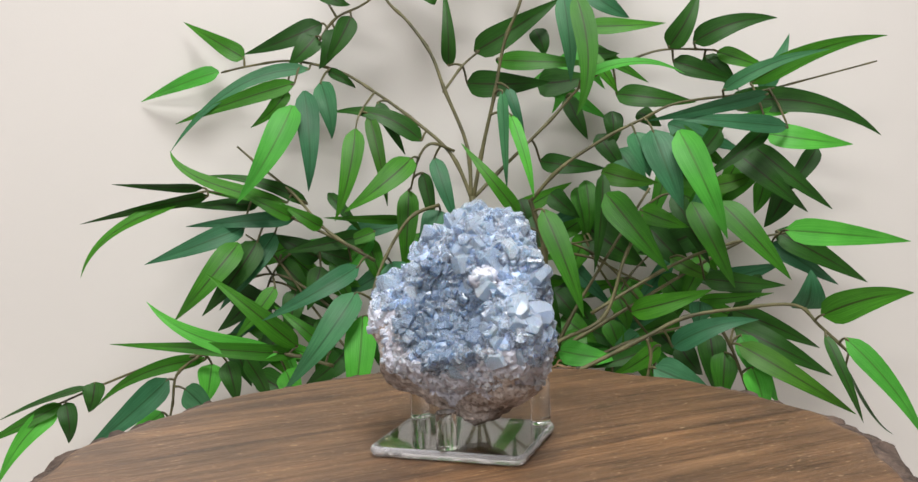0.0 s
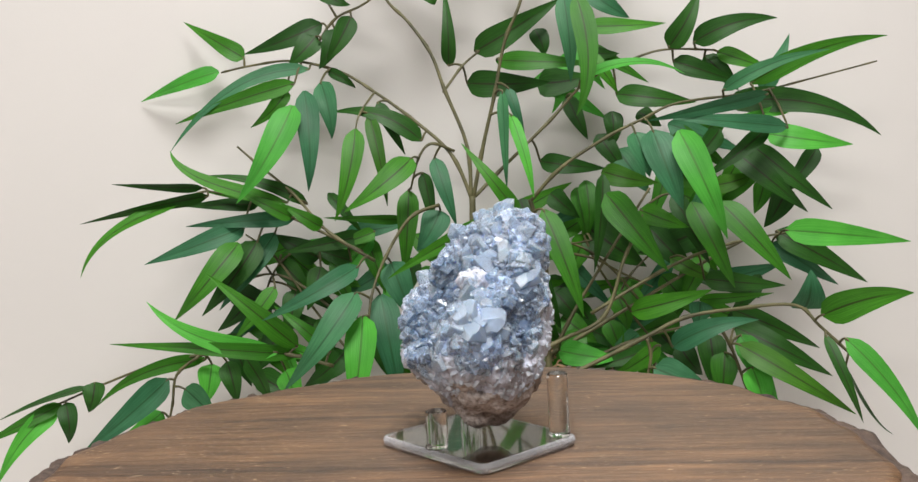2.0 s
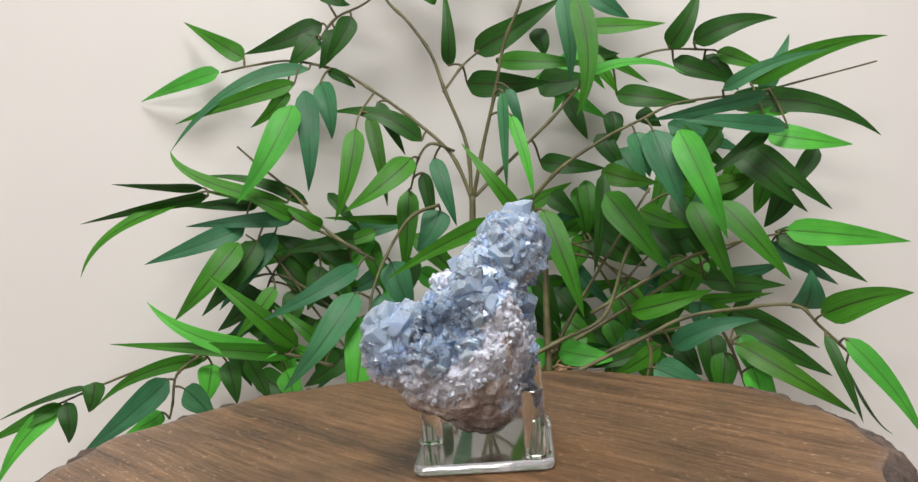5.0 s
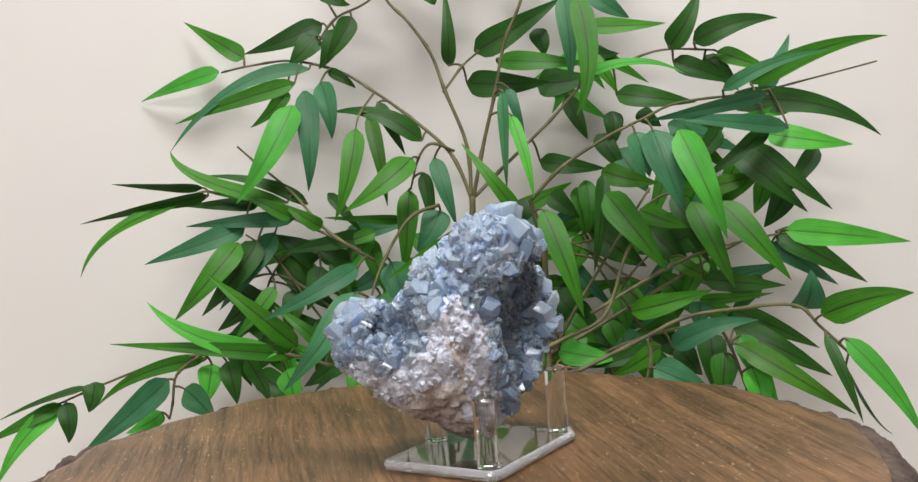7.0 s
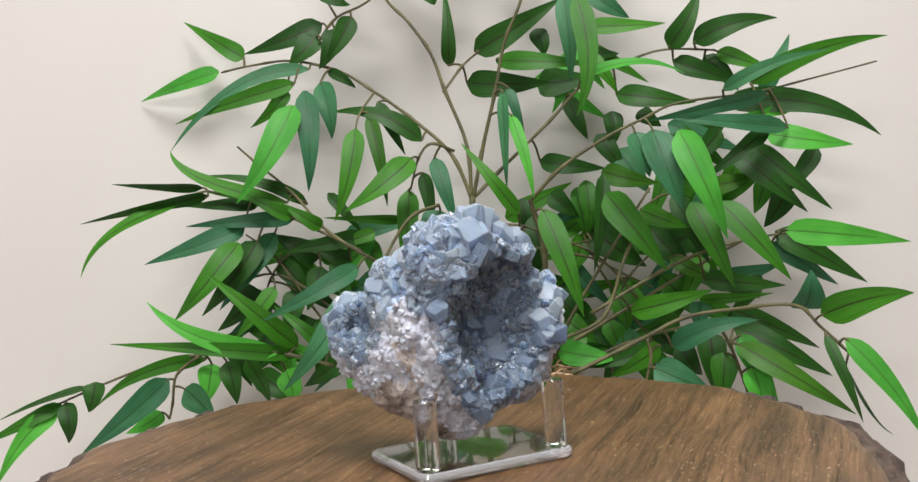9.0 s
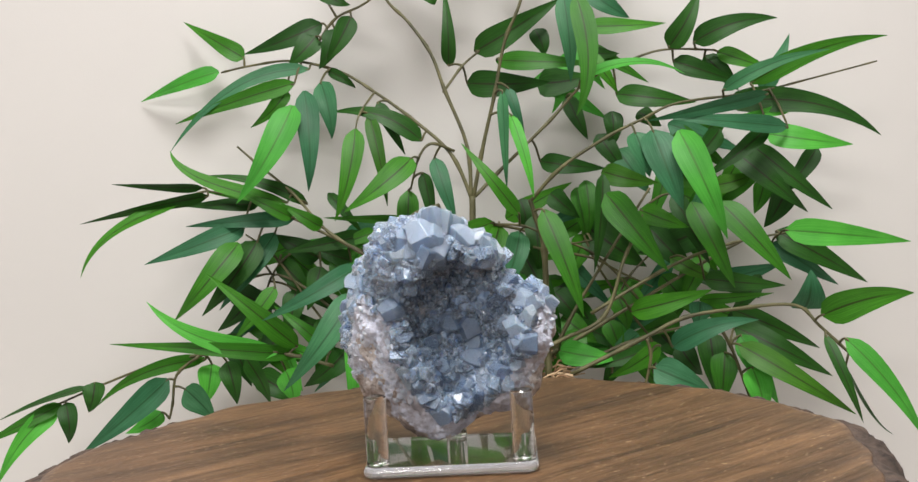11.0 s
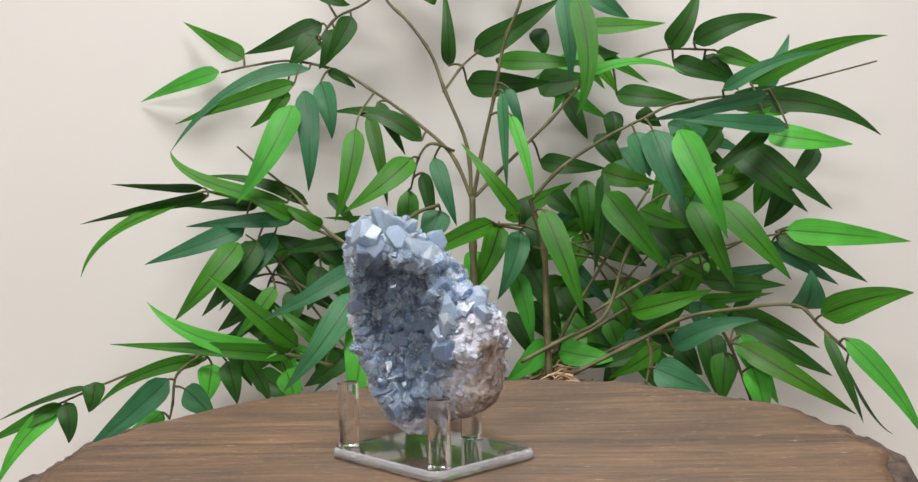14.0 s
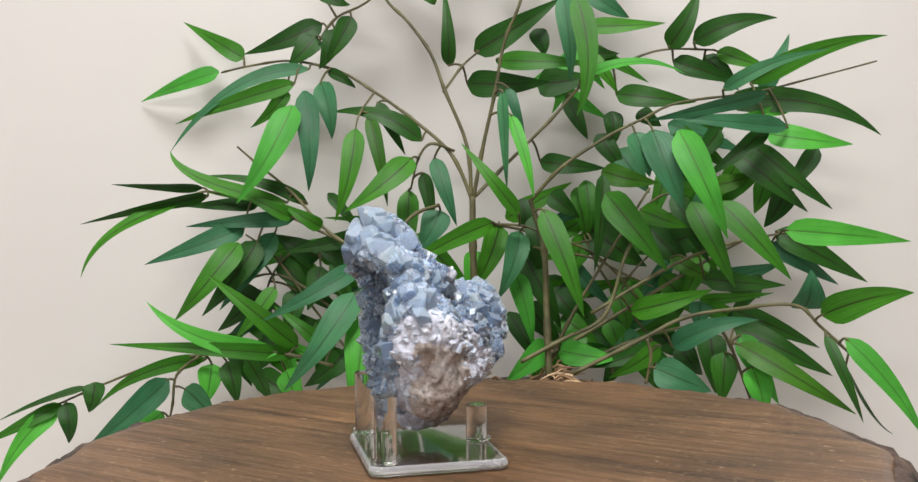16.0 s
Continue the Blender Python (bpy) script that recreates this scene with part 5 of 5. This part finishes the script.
leaf((-0.2075, 0.3980, 0.1230), (-0.2417, 0.3851, 0.1270), (-0.2806, 0.3910, 0.1285), 0.0103, -44, DARK)
leaf((-0.2001, 0.3840, 0.1163), (-0.2426, 0.3670, 0.1113), (-0.3011, 0.3700, 0.0972), 0.0140, -48, DARK)
leaf((-0.2201, 0.3770, 0.1123), (-0.2725, 0.3565, 0.0913), (-0.2981, 0.3560, 0.0548), 0.0139, 35, MID)
leaf((-0.1626, 0.4050, 0.1081), (-0.1925, 0.3960, 0.1102), (-0.2275, 0.4120, 0.1080), 0.0138, 12, DARK)
leaf((-0.1314, 0.3910, 0.0953), (-0.1737, 0.3744, 0.0967), (-0.2210, 0.3910, 0.0915), 0.0147, 9, BLUE)
leaf((-0.1715, 0.3840, 0.0898), (-0.2080, 0.3655, 0.0789), (-0.2529, 0.3770, 0.0622), 0.0198, 5, BLUE)
leaf((-0.1618, 0.3980, 0.1171), (-0.1815, 0.3895, 0.1191), (-0.2057, 0.3980, 0.1200), 0.0106, -3, MID)
leaf((-0.1290, 0.3700, 0.0967), (-0.1503, 0.3621, 0.1099), (-0.1729, 0.3700, 0.1204), 0.0123, 6, MID)
leaf((-0.1735, 0.3700, 0.0777), (-0.1970, 0.3489, 0.0507), (-0.2270, 0.3630, 0.0169), 0.0235, 2, MID)
leaf((-0.1610, 0.3840, 0.0778), (-0.1819, 0.3731, 0.0504), (-0.2098, 0.3840, 0.0172), 0.0239, -4, DARK)
leaf((-0.1487, 0.3980, 0.0833), (-0.1713, 0.3815, 0.0540), (-0.1983, 0.3980, 0.0199), 0.0201, -3, BLUE)
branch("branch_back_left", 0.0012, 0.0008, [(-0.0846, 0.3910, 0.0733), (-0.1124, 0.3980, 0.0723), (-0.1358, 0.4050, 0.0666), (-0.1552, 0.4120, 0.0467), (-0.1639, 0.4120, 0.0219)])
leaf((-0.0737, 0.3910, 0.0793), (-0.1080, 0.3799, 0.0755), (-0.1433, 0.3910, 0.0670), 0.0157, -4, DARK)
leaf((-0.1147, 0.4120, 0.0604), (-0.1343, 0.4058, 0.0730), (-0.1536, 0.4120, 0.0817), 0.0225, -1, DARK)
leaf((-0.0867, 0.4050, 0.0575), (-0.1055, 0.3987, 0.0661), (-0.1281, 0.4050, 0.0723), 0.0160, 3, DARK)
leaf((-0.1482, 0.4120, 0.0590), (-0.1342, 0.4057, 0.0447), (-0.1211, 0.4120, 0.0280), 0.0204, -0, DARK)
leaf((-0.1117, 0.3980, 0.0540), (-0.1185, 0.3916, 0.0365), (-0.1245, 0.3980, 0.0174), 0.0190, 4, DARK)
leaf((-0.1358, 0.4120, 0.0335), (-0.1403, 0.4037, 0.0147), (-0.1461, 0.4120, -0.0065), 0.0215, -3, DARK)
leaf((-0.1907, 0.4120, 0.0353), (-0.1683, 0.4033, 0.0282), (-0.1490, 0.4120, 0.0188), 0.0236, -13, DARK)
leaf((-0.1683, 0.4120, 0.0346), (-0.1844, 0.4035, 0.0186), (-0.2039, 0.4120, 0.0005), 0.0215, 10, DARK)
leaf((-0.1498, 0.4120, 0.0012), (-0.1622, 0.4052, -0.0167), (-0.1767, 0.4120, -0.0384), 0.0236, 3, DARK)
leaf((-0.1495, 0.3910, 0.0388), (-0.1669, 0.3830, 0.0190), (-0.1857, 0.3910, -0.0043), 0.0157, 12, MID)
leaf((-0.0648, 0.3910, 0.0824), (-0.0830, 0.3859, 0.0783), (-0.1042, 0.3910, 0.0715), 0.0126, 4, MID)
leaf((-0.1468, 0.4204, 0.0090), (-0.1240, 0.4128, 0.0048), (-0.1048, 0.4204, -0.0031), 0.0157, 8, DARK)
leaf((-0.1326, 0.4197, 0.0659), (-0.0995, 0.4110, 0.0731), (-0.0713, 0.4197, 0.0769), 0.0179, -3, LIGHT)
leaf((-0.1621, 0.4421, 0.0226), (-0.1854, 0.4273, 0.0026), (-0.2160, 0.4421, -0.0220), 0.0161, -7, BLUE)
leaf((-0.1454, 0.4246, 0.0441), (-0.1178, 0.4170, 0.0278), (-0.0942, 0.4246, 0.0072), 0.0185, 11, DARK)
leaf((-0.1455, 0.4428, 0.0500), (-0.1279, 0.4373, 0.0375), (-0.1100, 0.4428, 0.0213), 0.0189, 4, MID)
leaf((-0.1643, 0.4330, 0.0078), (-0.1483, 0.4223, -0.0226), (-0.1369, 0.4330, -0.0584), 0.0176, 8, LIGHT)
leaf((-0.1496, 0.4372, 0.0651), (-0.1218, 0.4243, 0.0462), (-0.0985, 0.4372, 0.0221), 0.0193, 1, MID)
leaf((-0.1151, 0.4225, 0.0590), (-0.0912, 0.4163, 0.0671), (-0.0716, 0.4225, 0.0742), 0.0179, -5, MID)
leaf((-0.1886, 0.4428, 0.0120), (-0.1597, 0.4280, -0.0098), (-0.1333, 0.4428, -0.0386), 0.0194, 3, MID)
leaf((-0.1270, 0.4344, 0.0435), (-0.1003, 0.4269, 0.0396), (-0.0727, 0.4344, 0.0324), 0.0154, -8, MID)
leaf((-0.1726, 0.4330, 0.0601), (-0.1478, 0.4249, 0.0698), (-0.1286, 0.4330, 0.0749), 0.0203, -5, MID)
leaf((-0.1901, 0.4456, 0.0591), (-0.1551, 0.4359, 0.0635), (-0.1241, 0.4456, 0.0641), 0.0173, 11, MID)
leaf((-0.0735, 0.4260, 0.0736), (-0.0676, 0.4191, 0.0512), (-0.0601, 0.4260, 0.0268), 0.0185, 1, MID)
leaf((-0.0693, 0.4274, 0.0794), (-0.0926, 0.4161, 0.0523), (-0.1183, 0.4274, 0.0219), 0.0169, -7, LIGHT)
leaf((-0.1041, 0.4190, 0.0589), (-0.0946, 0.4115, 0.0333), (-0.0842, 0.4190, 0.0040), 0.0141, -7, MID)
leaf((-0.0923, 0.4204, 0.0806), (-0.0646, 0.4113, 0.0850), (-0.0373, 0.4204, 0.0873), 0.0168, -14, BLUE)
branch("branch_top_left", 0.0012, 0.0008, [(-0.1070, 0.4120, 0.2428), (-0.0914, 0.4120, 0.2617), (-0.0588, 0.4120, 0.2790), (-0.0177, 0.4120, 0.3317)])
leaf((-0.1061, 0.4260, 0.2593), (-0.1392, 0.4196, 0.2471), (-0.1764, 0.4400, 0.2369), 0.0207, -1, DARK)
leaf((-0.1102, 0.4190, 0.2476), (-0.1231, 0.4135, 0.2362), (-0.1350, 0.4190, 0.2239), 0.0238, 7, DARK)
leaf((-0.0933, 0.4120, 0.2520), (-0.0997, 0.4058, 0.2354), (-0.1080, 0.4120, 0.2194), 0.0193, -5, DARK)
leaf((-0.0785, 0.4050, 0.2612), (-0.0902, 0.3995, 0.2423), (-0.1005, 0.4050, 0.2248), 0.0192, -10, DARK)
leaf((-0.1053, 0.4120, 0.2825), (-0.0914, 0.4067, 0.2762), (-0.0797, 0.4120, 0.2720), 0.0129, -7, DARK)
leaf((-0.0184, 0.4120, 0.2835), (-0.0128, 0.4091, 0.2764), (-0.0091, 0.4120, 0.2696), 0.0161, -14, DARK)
# the rest sit out of view, added for their shadow on the wall
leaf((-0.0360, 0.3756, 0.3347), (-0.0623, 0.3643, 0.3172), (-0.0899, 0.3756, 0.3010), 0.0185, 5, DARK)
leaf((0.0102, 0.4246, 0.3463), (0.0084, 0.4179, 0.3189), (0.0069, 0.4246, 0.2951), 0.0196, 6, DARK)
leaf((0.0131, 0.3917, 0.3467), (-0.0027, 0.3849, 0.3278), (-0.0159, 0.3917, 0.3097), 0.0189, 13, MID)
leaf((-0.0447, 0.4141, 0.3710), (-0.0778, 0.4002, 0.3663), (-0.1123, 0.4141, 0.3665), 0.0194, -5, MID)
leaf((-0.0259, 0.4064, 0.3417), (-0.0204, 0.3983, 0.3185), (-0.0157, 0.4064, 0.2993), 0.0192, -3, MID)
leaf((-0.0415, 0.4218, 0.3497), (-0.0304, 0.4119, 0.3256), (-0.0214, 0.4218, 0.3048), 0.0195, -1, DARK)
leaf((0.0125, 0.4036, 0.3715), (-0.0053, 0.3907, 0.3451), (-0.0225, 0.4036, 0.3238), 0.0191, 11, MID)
branch("spur_upper", 0.0012, 0.0008, [(-0.0040, 0.3840, 0.1943), (0.0126, 0.3910, 0.2162), (0.0266, 0.3980, 0.2280)])
leaf((0.0010, 0.4050, 0.2180), (0.0002, 0.3949, 0.2496), (-0.0012, 0.4120, 0.2854), 0.0138, -13, DARK)
leaf((0.0233, 0.4050, 0.2289), (0.0582, 0.3985, 0.2498), (0.0980, 0.4120, 0.2724), 0.0245, 11, DARK)
leaf((0.0162, 0.4120, 0.2035), (0.0495, 0.3981, 0.2024), (0.0863, 0.4120, 0.2022), 0.0247, 10, DARK)
branch("spur_low_left", 0.0013, 0.0009, [(-0.2086, 0.3630, -0.0124), (-0.2264, 0.3595, -0.0264), (-0.2310, 0.3595, -0.0502), (-0.2340, 0.3595, -0.0621)])
leaf((-0.2327, 0.3560, -0.0293), (-0.2635, 0.3368, -0.0534), (-0.3001, 0.3420, -0.0840), 0.0231, -12, BLUE)
leaf((-0.2429, 0.3700, -0.0590), (-0.2563, 0.3639, -0.0654), (-0.2736, 0.3700, -0.0755), 0.0164, 9, LIGHT)
leaf((-0.2195, 0.3560, -0.0374), (-0.2061, 0.3512, -0.0486), (-0.1976, 0.3560, -0.0625), 0.0242, 7, BLUE)
branch("spur_mid_left", 0.0010, 0.0006, [(-0.0614, 0.4050, 0.1982), (-0.0734, 0.3770, 0.1763), (-0.0765, 0.3700, 0.1526)])
leaf((-0.0755, 0.3700, 0.1666), (-0.0823, 0.3537, 0.1304), (-0.0942, 0.3630, 0.0930), 0.0194, 4, MID)
leaf((-0.0653, 0.3840, 0.1787), (-0.0578, 0.3678, 0.1417), (-0.0529, 0.3840, 0.1031), 0.0135, 3, OLIVE)
branch("spur_back", 0.0011, 0.0008, [(0.0716, 0.3700, 0.0647), (0.1135, 0.3840, 0.0550), (0.1385, 0.3910, 0.0414), (0.1663, 0.3980, 0.0274)])
leaf((0.0575, 0.3980, 0.0607), (0.0726, 0.3861, 0.0289), (0.0882, 0.3980, -0.0057), 0.0243, 4, DARK)
leaf((0.1141, 0.4190, 0.0379), (0.1007, 0.4135, 0.0244), (0.0866, 0.4190, 0.0085), 0.0249, -7, MID)
leaf((0.1426, 0.4190, 0.0309), (0.1558, 0.4118, 0.0157), (0.1722, 0.4190, -0.0005), 0.0162, -2, MID)
leaf((0.0926, 0.4218, 0.0541), (0.1127, 0.4121, 0.0329), (0.1379, 0.4218, 0.0058), 0.0168, 13, BLUE)
branch("spur_low_right", 0.0014, 0.0011, [(0.1481, 0.3280, -0.0044), (0.1509, 0.3280, -0.0192), (0.1464, 0.3280, -0.0398)])
leaf((0.1522, 0.3210, -0.0262), (0.1731, 0.3133, -0.0341), (0.1957, 0.3210, -0.0460), 0.0270, -4, BLUE)
leaf((0.1637, 0.3560, -0.0152), (0.1395, 0.3423, -0.0250), (0.1208, 0.3490, -0.0385), 0.0171, -11, MID)
leaf((0.1553, 0.3700, -0.0196), (0.1300, 0.3602, -0.0247), (0.1047, 0.3700, -0.0339), 0.0143, 10, DARK)
branch("spur_low_right_b", 0.0015, 0.0011, [(0.2085, 0.3420, -0.0003), (0.2202, 0.3490, -0.0206), (0.2349, 0.3490, -0.0637)])
leaf((0.2274, 0.3700, -0.0042), (0.2622, 0.3505, -0.0207), (0.3043, 0.3630, -0.0460), 0.0225, -11, DARK)
leaf((0.2231, 0.3420, -0.0139), (0.2613, 0.3211, -0.0365), (0.3098, 0.3280, -0.0694), 0.0208, -7, OLIVE)
leaf((0.2283, 0.3560, -0.0088), (0.2392, 0.3443, -0.0346), (0.2560, 0.3490, -0.0644), 0.0211, 7, LIGHT)
leaf((0.2101, 0.3840, -0.0106), (0.2096, 0.3751, -0.0349), (0.2141, 0.3840, -0.0619), 0.0260, 6, DARK)
leaf((0.2189, 0.3700, -0.0252), (0.2145, 0.3636, -0.0441), (0.2153, 0.3700, -0.0677), 0.0246, 9, MID)
leaf((0.2334, 0.3420, -0.0329), (0.2370, 0.3353, -0.0511), (0.2421, 0.3420, -0.0717), 0.0267, -13, LIGHT)
branch("spur_center", 0.0011, 0.0007, [(0.0338, 0.3560, 0.0867), (0.0593, 0.3560, 0.0840), (0.0877, 0.3630, 0.0695), (0.1139, 0.3840, 0.0695)])
leaf((0.0322, 0.3490, 0.0885), (-0.0080, 0.3285, 0.0762), (-0.0508, 0.3280, 0.0489), 0.0170, -13, MID)
leaf((0.0528, 0.3420, 0.0946), (0.0299, 0.3317, 0.1249), (0.0093, 0.3490, 0.1515), 0.0139, 14, MID)
leaf((0.1136, 0.4190, 0.0798), (0.1361, 0.4054, 0.0628), (0.1655, 0.4190, 0.0428), 0.0346, -5, DARK)
leaf((0.0385, 0.3840, 0.0842), (0.0270, 0.3677, 0.0592), (0.0140, 0.3770, 0.0310), 0.0229, -7, MID)
leaf((0.0545, 0.3700, 0.0796), (0.0452, 0.3539, 0.0546), (0.0345, 0.3630, 0.0253), 0.0215, -9, BLUE)
leaf((0.1126, 0.4120, 0.0727), (0.1009, 0.4065, 0.0532), (0.0916, 0.4120, 0.0334), 0.0215, -11, MID)
leaf((0.0467, 0.4442, 0.0869), (0.0744, 0.4335, 0.1043), (0.1058, 0.4442, 0.1169), 0.0195, -1, MID)
leaf((0.1157, 0.4393, 0.0854), (0.0870, 0.4293, 0.0722), (0.0620, 0.4393, 0.0542), 0.0183, 4, MID)
leaf((0.1307, 0.4407, 0.0796), (0.1666, 0.4308, 0.0829), (0.2063, 0.4407, 0.0812), 0.0177, -2, MID)
leaf((0.1341, 0.4274, 0.0650), (0.1000, 0.4193, 0.0601), (0.0697, 0.4274, 0.0498), 0.0164, 1, MID)
leaf((0.1351, 0.4379, 0.0653), (0.1650, 0.4241, 0.0606), (0.1984, 0.4379, 0.0523), 0.0188, 1, MID)
branch("stem_cross", 0.0016, 0.0010, [(0.0743, 0.3850, -0.0355), (0.0995, 0.3900, 0.0112), (0.1424, 0.3950, 0.0764), (0.1658, 0.4000, 0.1106)])
branch("stem_slant", 0.0017, 0.0011, [(0.0468, 0.3750, -0.0399), (0.1355, 0.3817, 0.0087), (0.2106, 0.3883, 0.0498), (0.2419, 0.3950, 0.0642)])
branch("stem_arch", 0.0013, 0.0008, [(0.0327, 0.3800, 0.0857), (0.0672, 0.3867, 0.0769), (0.1174, 0.3933, 0.0573), (0.1584, 0.4000, 0.0132)])
branch("stem_fork", 0.0013, 0.0009, [(0.1649, 0.3950, -0.0454), (0.1656, 0.3987, -0.0197), (0.1436, 0.4025, 0.0110), (0.1190, 0.4062, 0.0513), (0.1046, 0.4100, 0.0927)])
branch("stem_low", 0.0014, 0.0009, [(0.0745, 0.3750, -0.0432), (0.1549, 0.3800, -0.0114), (0.2296, 0.3850, 0.0002)])
branch("stem_thin", 0.0011, 0.0008, [(0.1312, 0.4050, -0.0462), (0.1344, 0.4067, 0.0028), (0.1490, 0.4083, 0.0368), (0.1865, 0.4100, 0.0701)])
branch("stem_back_left", 0.0012, 0.0008, [(-0.0854, 0.4000, 0.0013), (-0.1349, 0.4033, 0.0419), (-0.1651, 0.4067, 0.0475), (-0.1856, 0.4100, 0.0329)])
branch("stem_side", 0.0012, 0.0008, [(-0.0755, 0.4000, -0.0383), (-0.1150, 0.4017, 0.0119), (-0.1497, 0.4033, 0.0620), (-0.1747, 0.4050, 0.0825)])
finish_branch()


def build_pot():
    pot = tagged(new("plant_pot"), "plain dark pot filled with brown coconut husk", "plant pot")
    bm = bmesh.new()
    lathe(bm, [(0.075, COUNTER_Z), (0.078, COUNTER_Z + 0.004), (0.1, -0.068), (0.104, -0.066), (0.104, -0.056), (0.098, -0.056), (0.094, -0.070)])
    bmesh.ops.translate(bm, vec=(0.045, 0.35, 0), verts=bm.verts)
    part("body", bm, POT, pot)
    rng = random.Random(4)
    bm = bmesh.new()
    for _ in range(420):
        a, r = rng.uniform(0, 6.283), 0.093 * math.sqrt(rng.random())
        x, y = 0.045 + r * math.cos(a), 0.35 + r * math.sin(a)
        heap = math.exp(-((x - 0.080) / 0.010) ** 2)
        z = -0.060 + 0.026 * heap + rng.uniform(0, 0.006)
        d = Vector((rng.uniform(-1, 1), rng.uniform(-1, 1), rng.uniform(-0.3, 0.5))) * 0.014
        p = Vector((x, y, z))
        tube(bm, [p - d, p + Vector((0, 0, 0.004)), p + d], 0.0012, 0.0005, 4)
    tagged(part("husk", bm, HUSK, pot, "loose brown husk fibre"), kind="stuff")
    return pot


build_turntable()
slab, stand, geode = build_slab(), build_stand(), build_geode()
build_pot()


def unseen_ceiling_light(x, y, half):
    lamp = tagged(new("unseen_ceiling_light"), "assumed white square-edged ceiling light panel, out of view", "ceiling light")
    bm = bmesh.new()
    box(bm, x - half, y - 0.32, CEIL_Z - 0.03, x + half, y + 0.32, CEIL_Z - 0.002)
    part("frame", bm, WHITE, lamp)
    bm = bmesh.new()
    box(bm, x - half + 0.02, y - 0.30, CEIL_Z - 0.036, x + half - 0.02, y + 0.30, CEIL_Z - 0.031)
    part("diffuser", bm, DIFFUSER, lamp, "glowing white diffuser")
    return lamp


# assumed panels, out of view; the second one houses the fill lamp
unseen_ceiling_light(0.05, -0.52, 0.32)
unseen_ceiling_light(-0.9, -2.4, 0.62)


def motions():
    """The slab turns clockwise, seen from above, on a table not quite level, and carries the stand and the geode."""
    lean = pose(0, 0, 0, 2.16, 0.275, 0)
    table = pose(0, 0, 0, 0, -0.45, 0)
    rows = [(float(t), table @ pose(0, 0, 0, 0, 0, -14.861 * t) @ lean) for t in range(17)]
    for thing in (slab, stand, geode):
        walk(thing, rows)


motions()
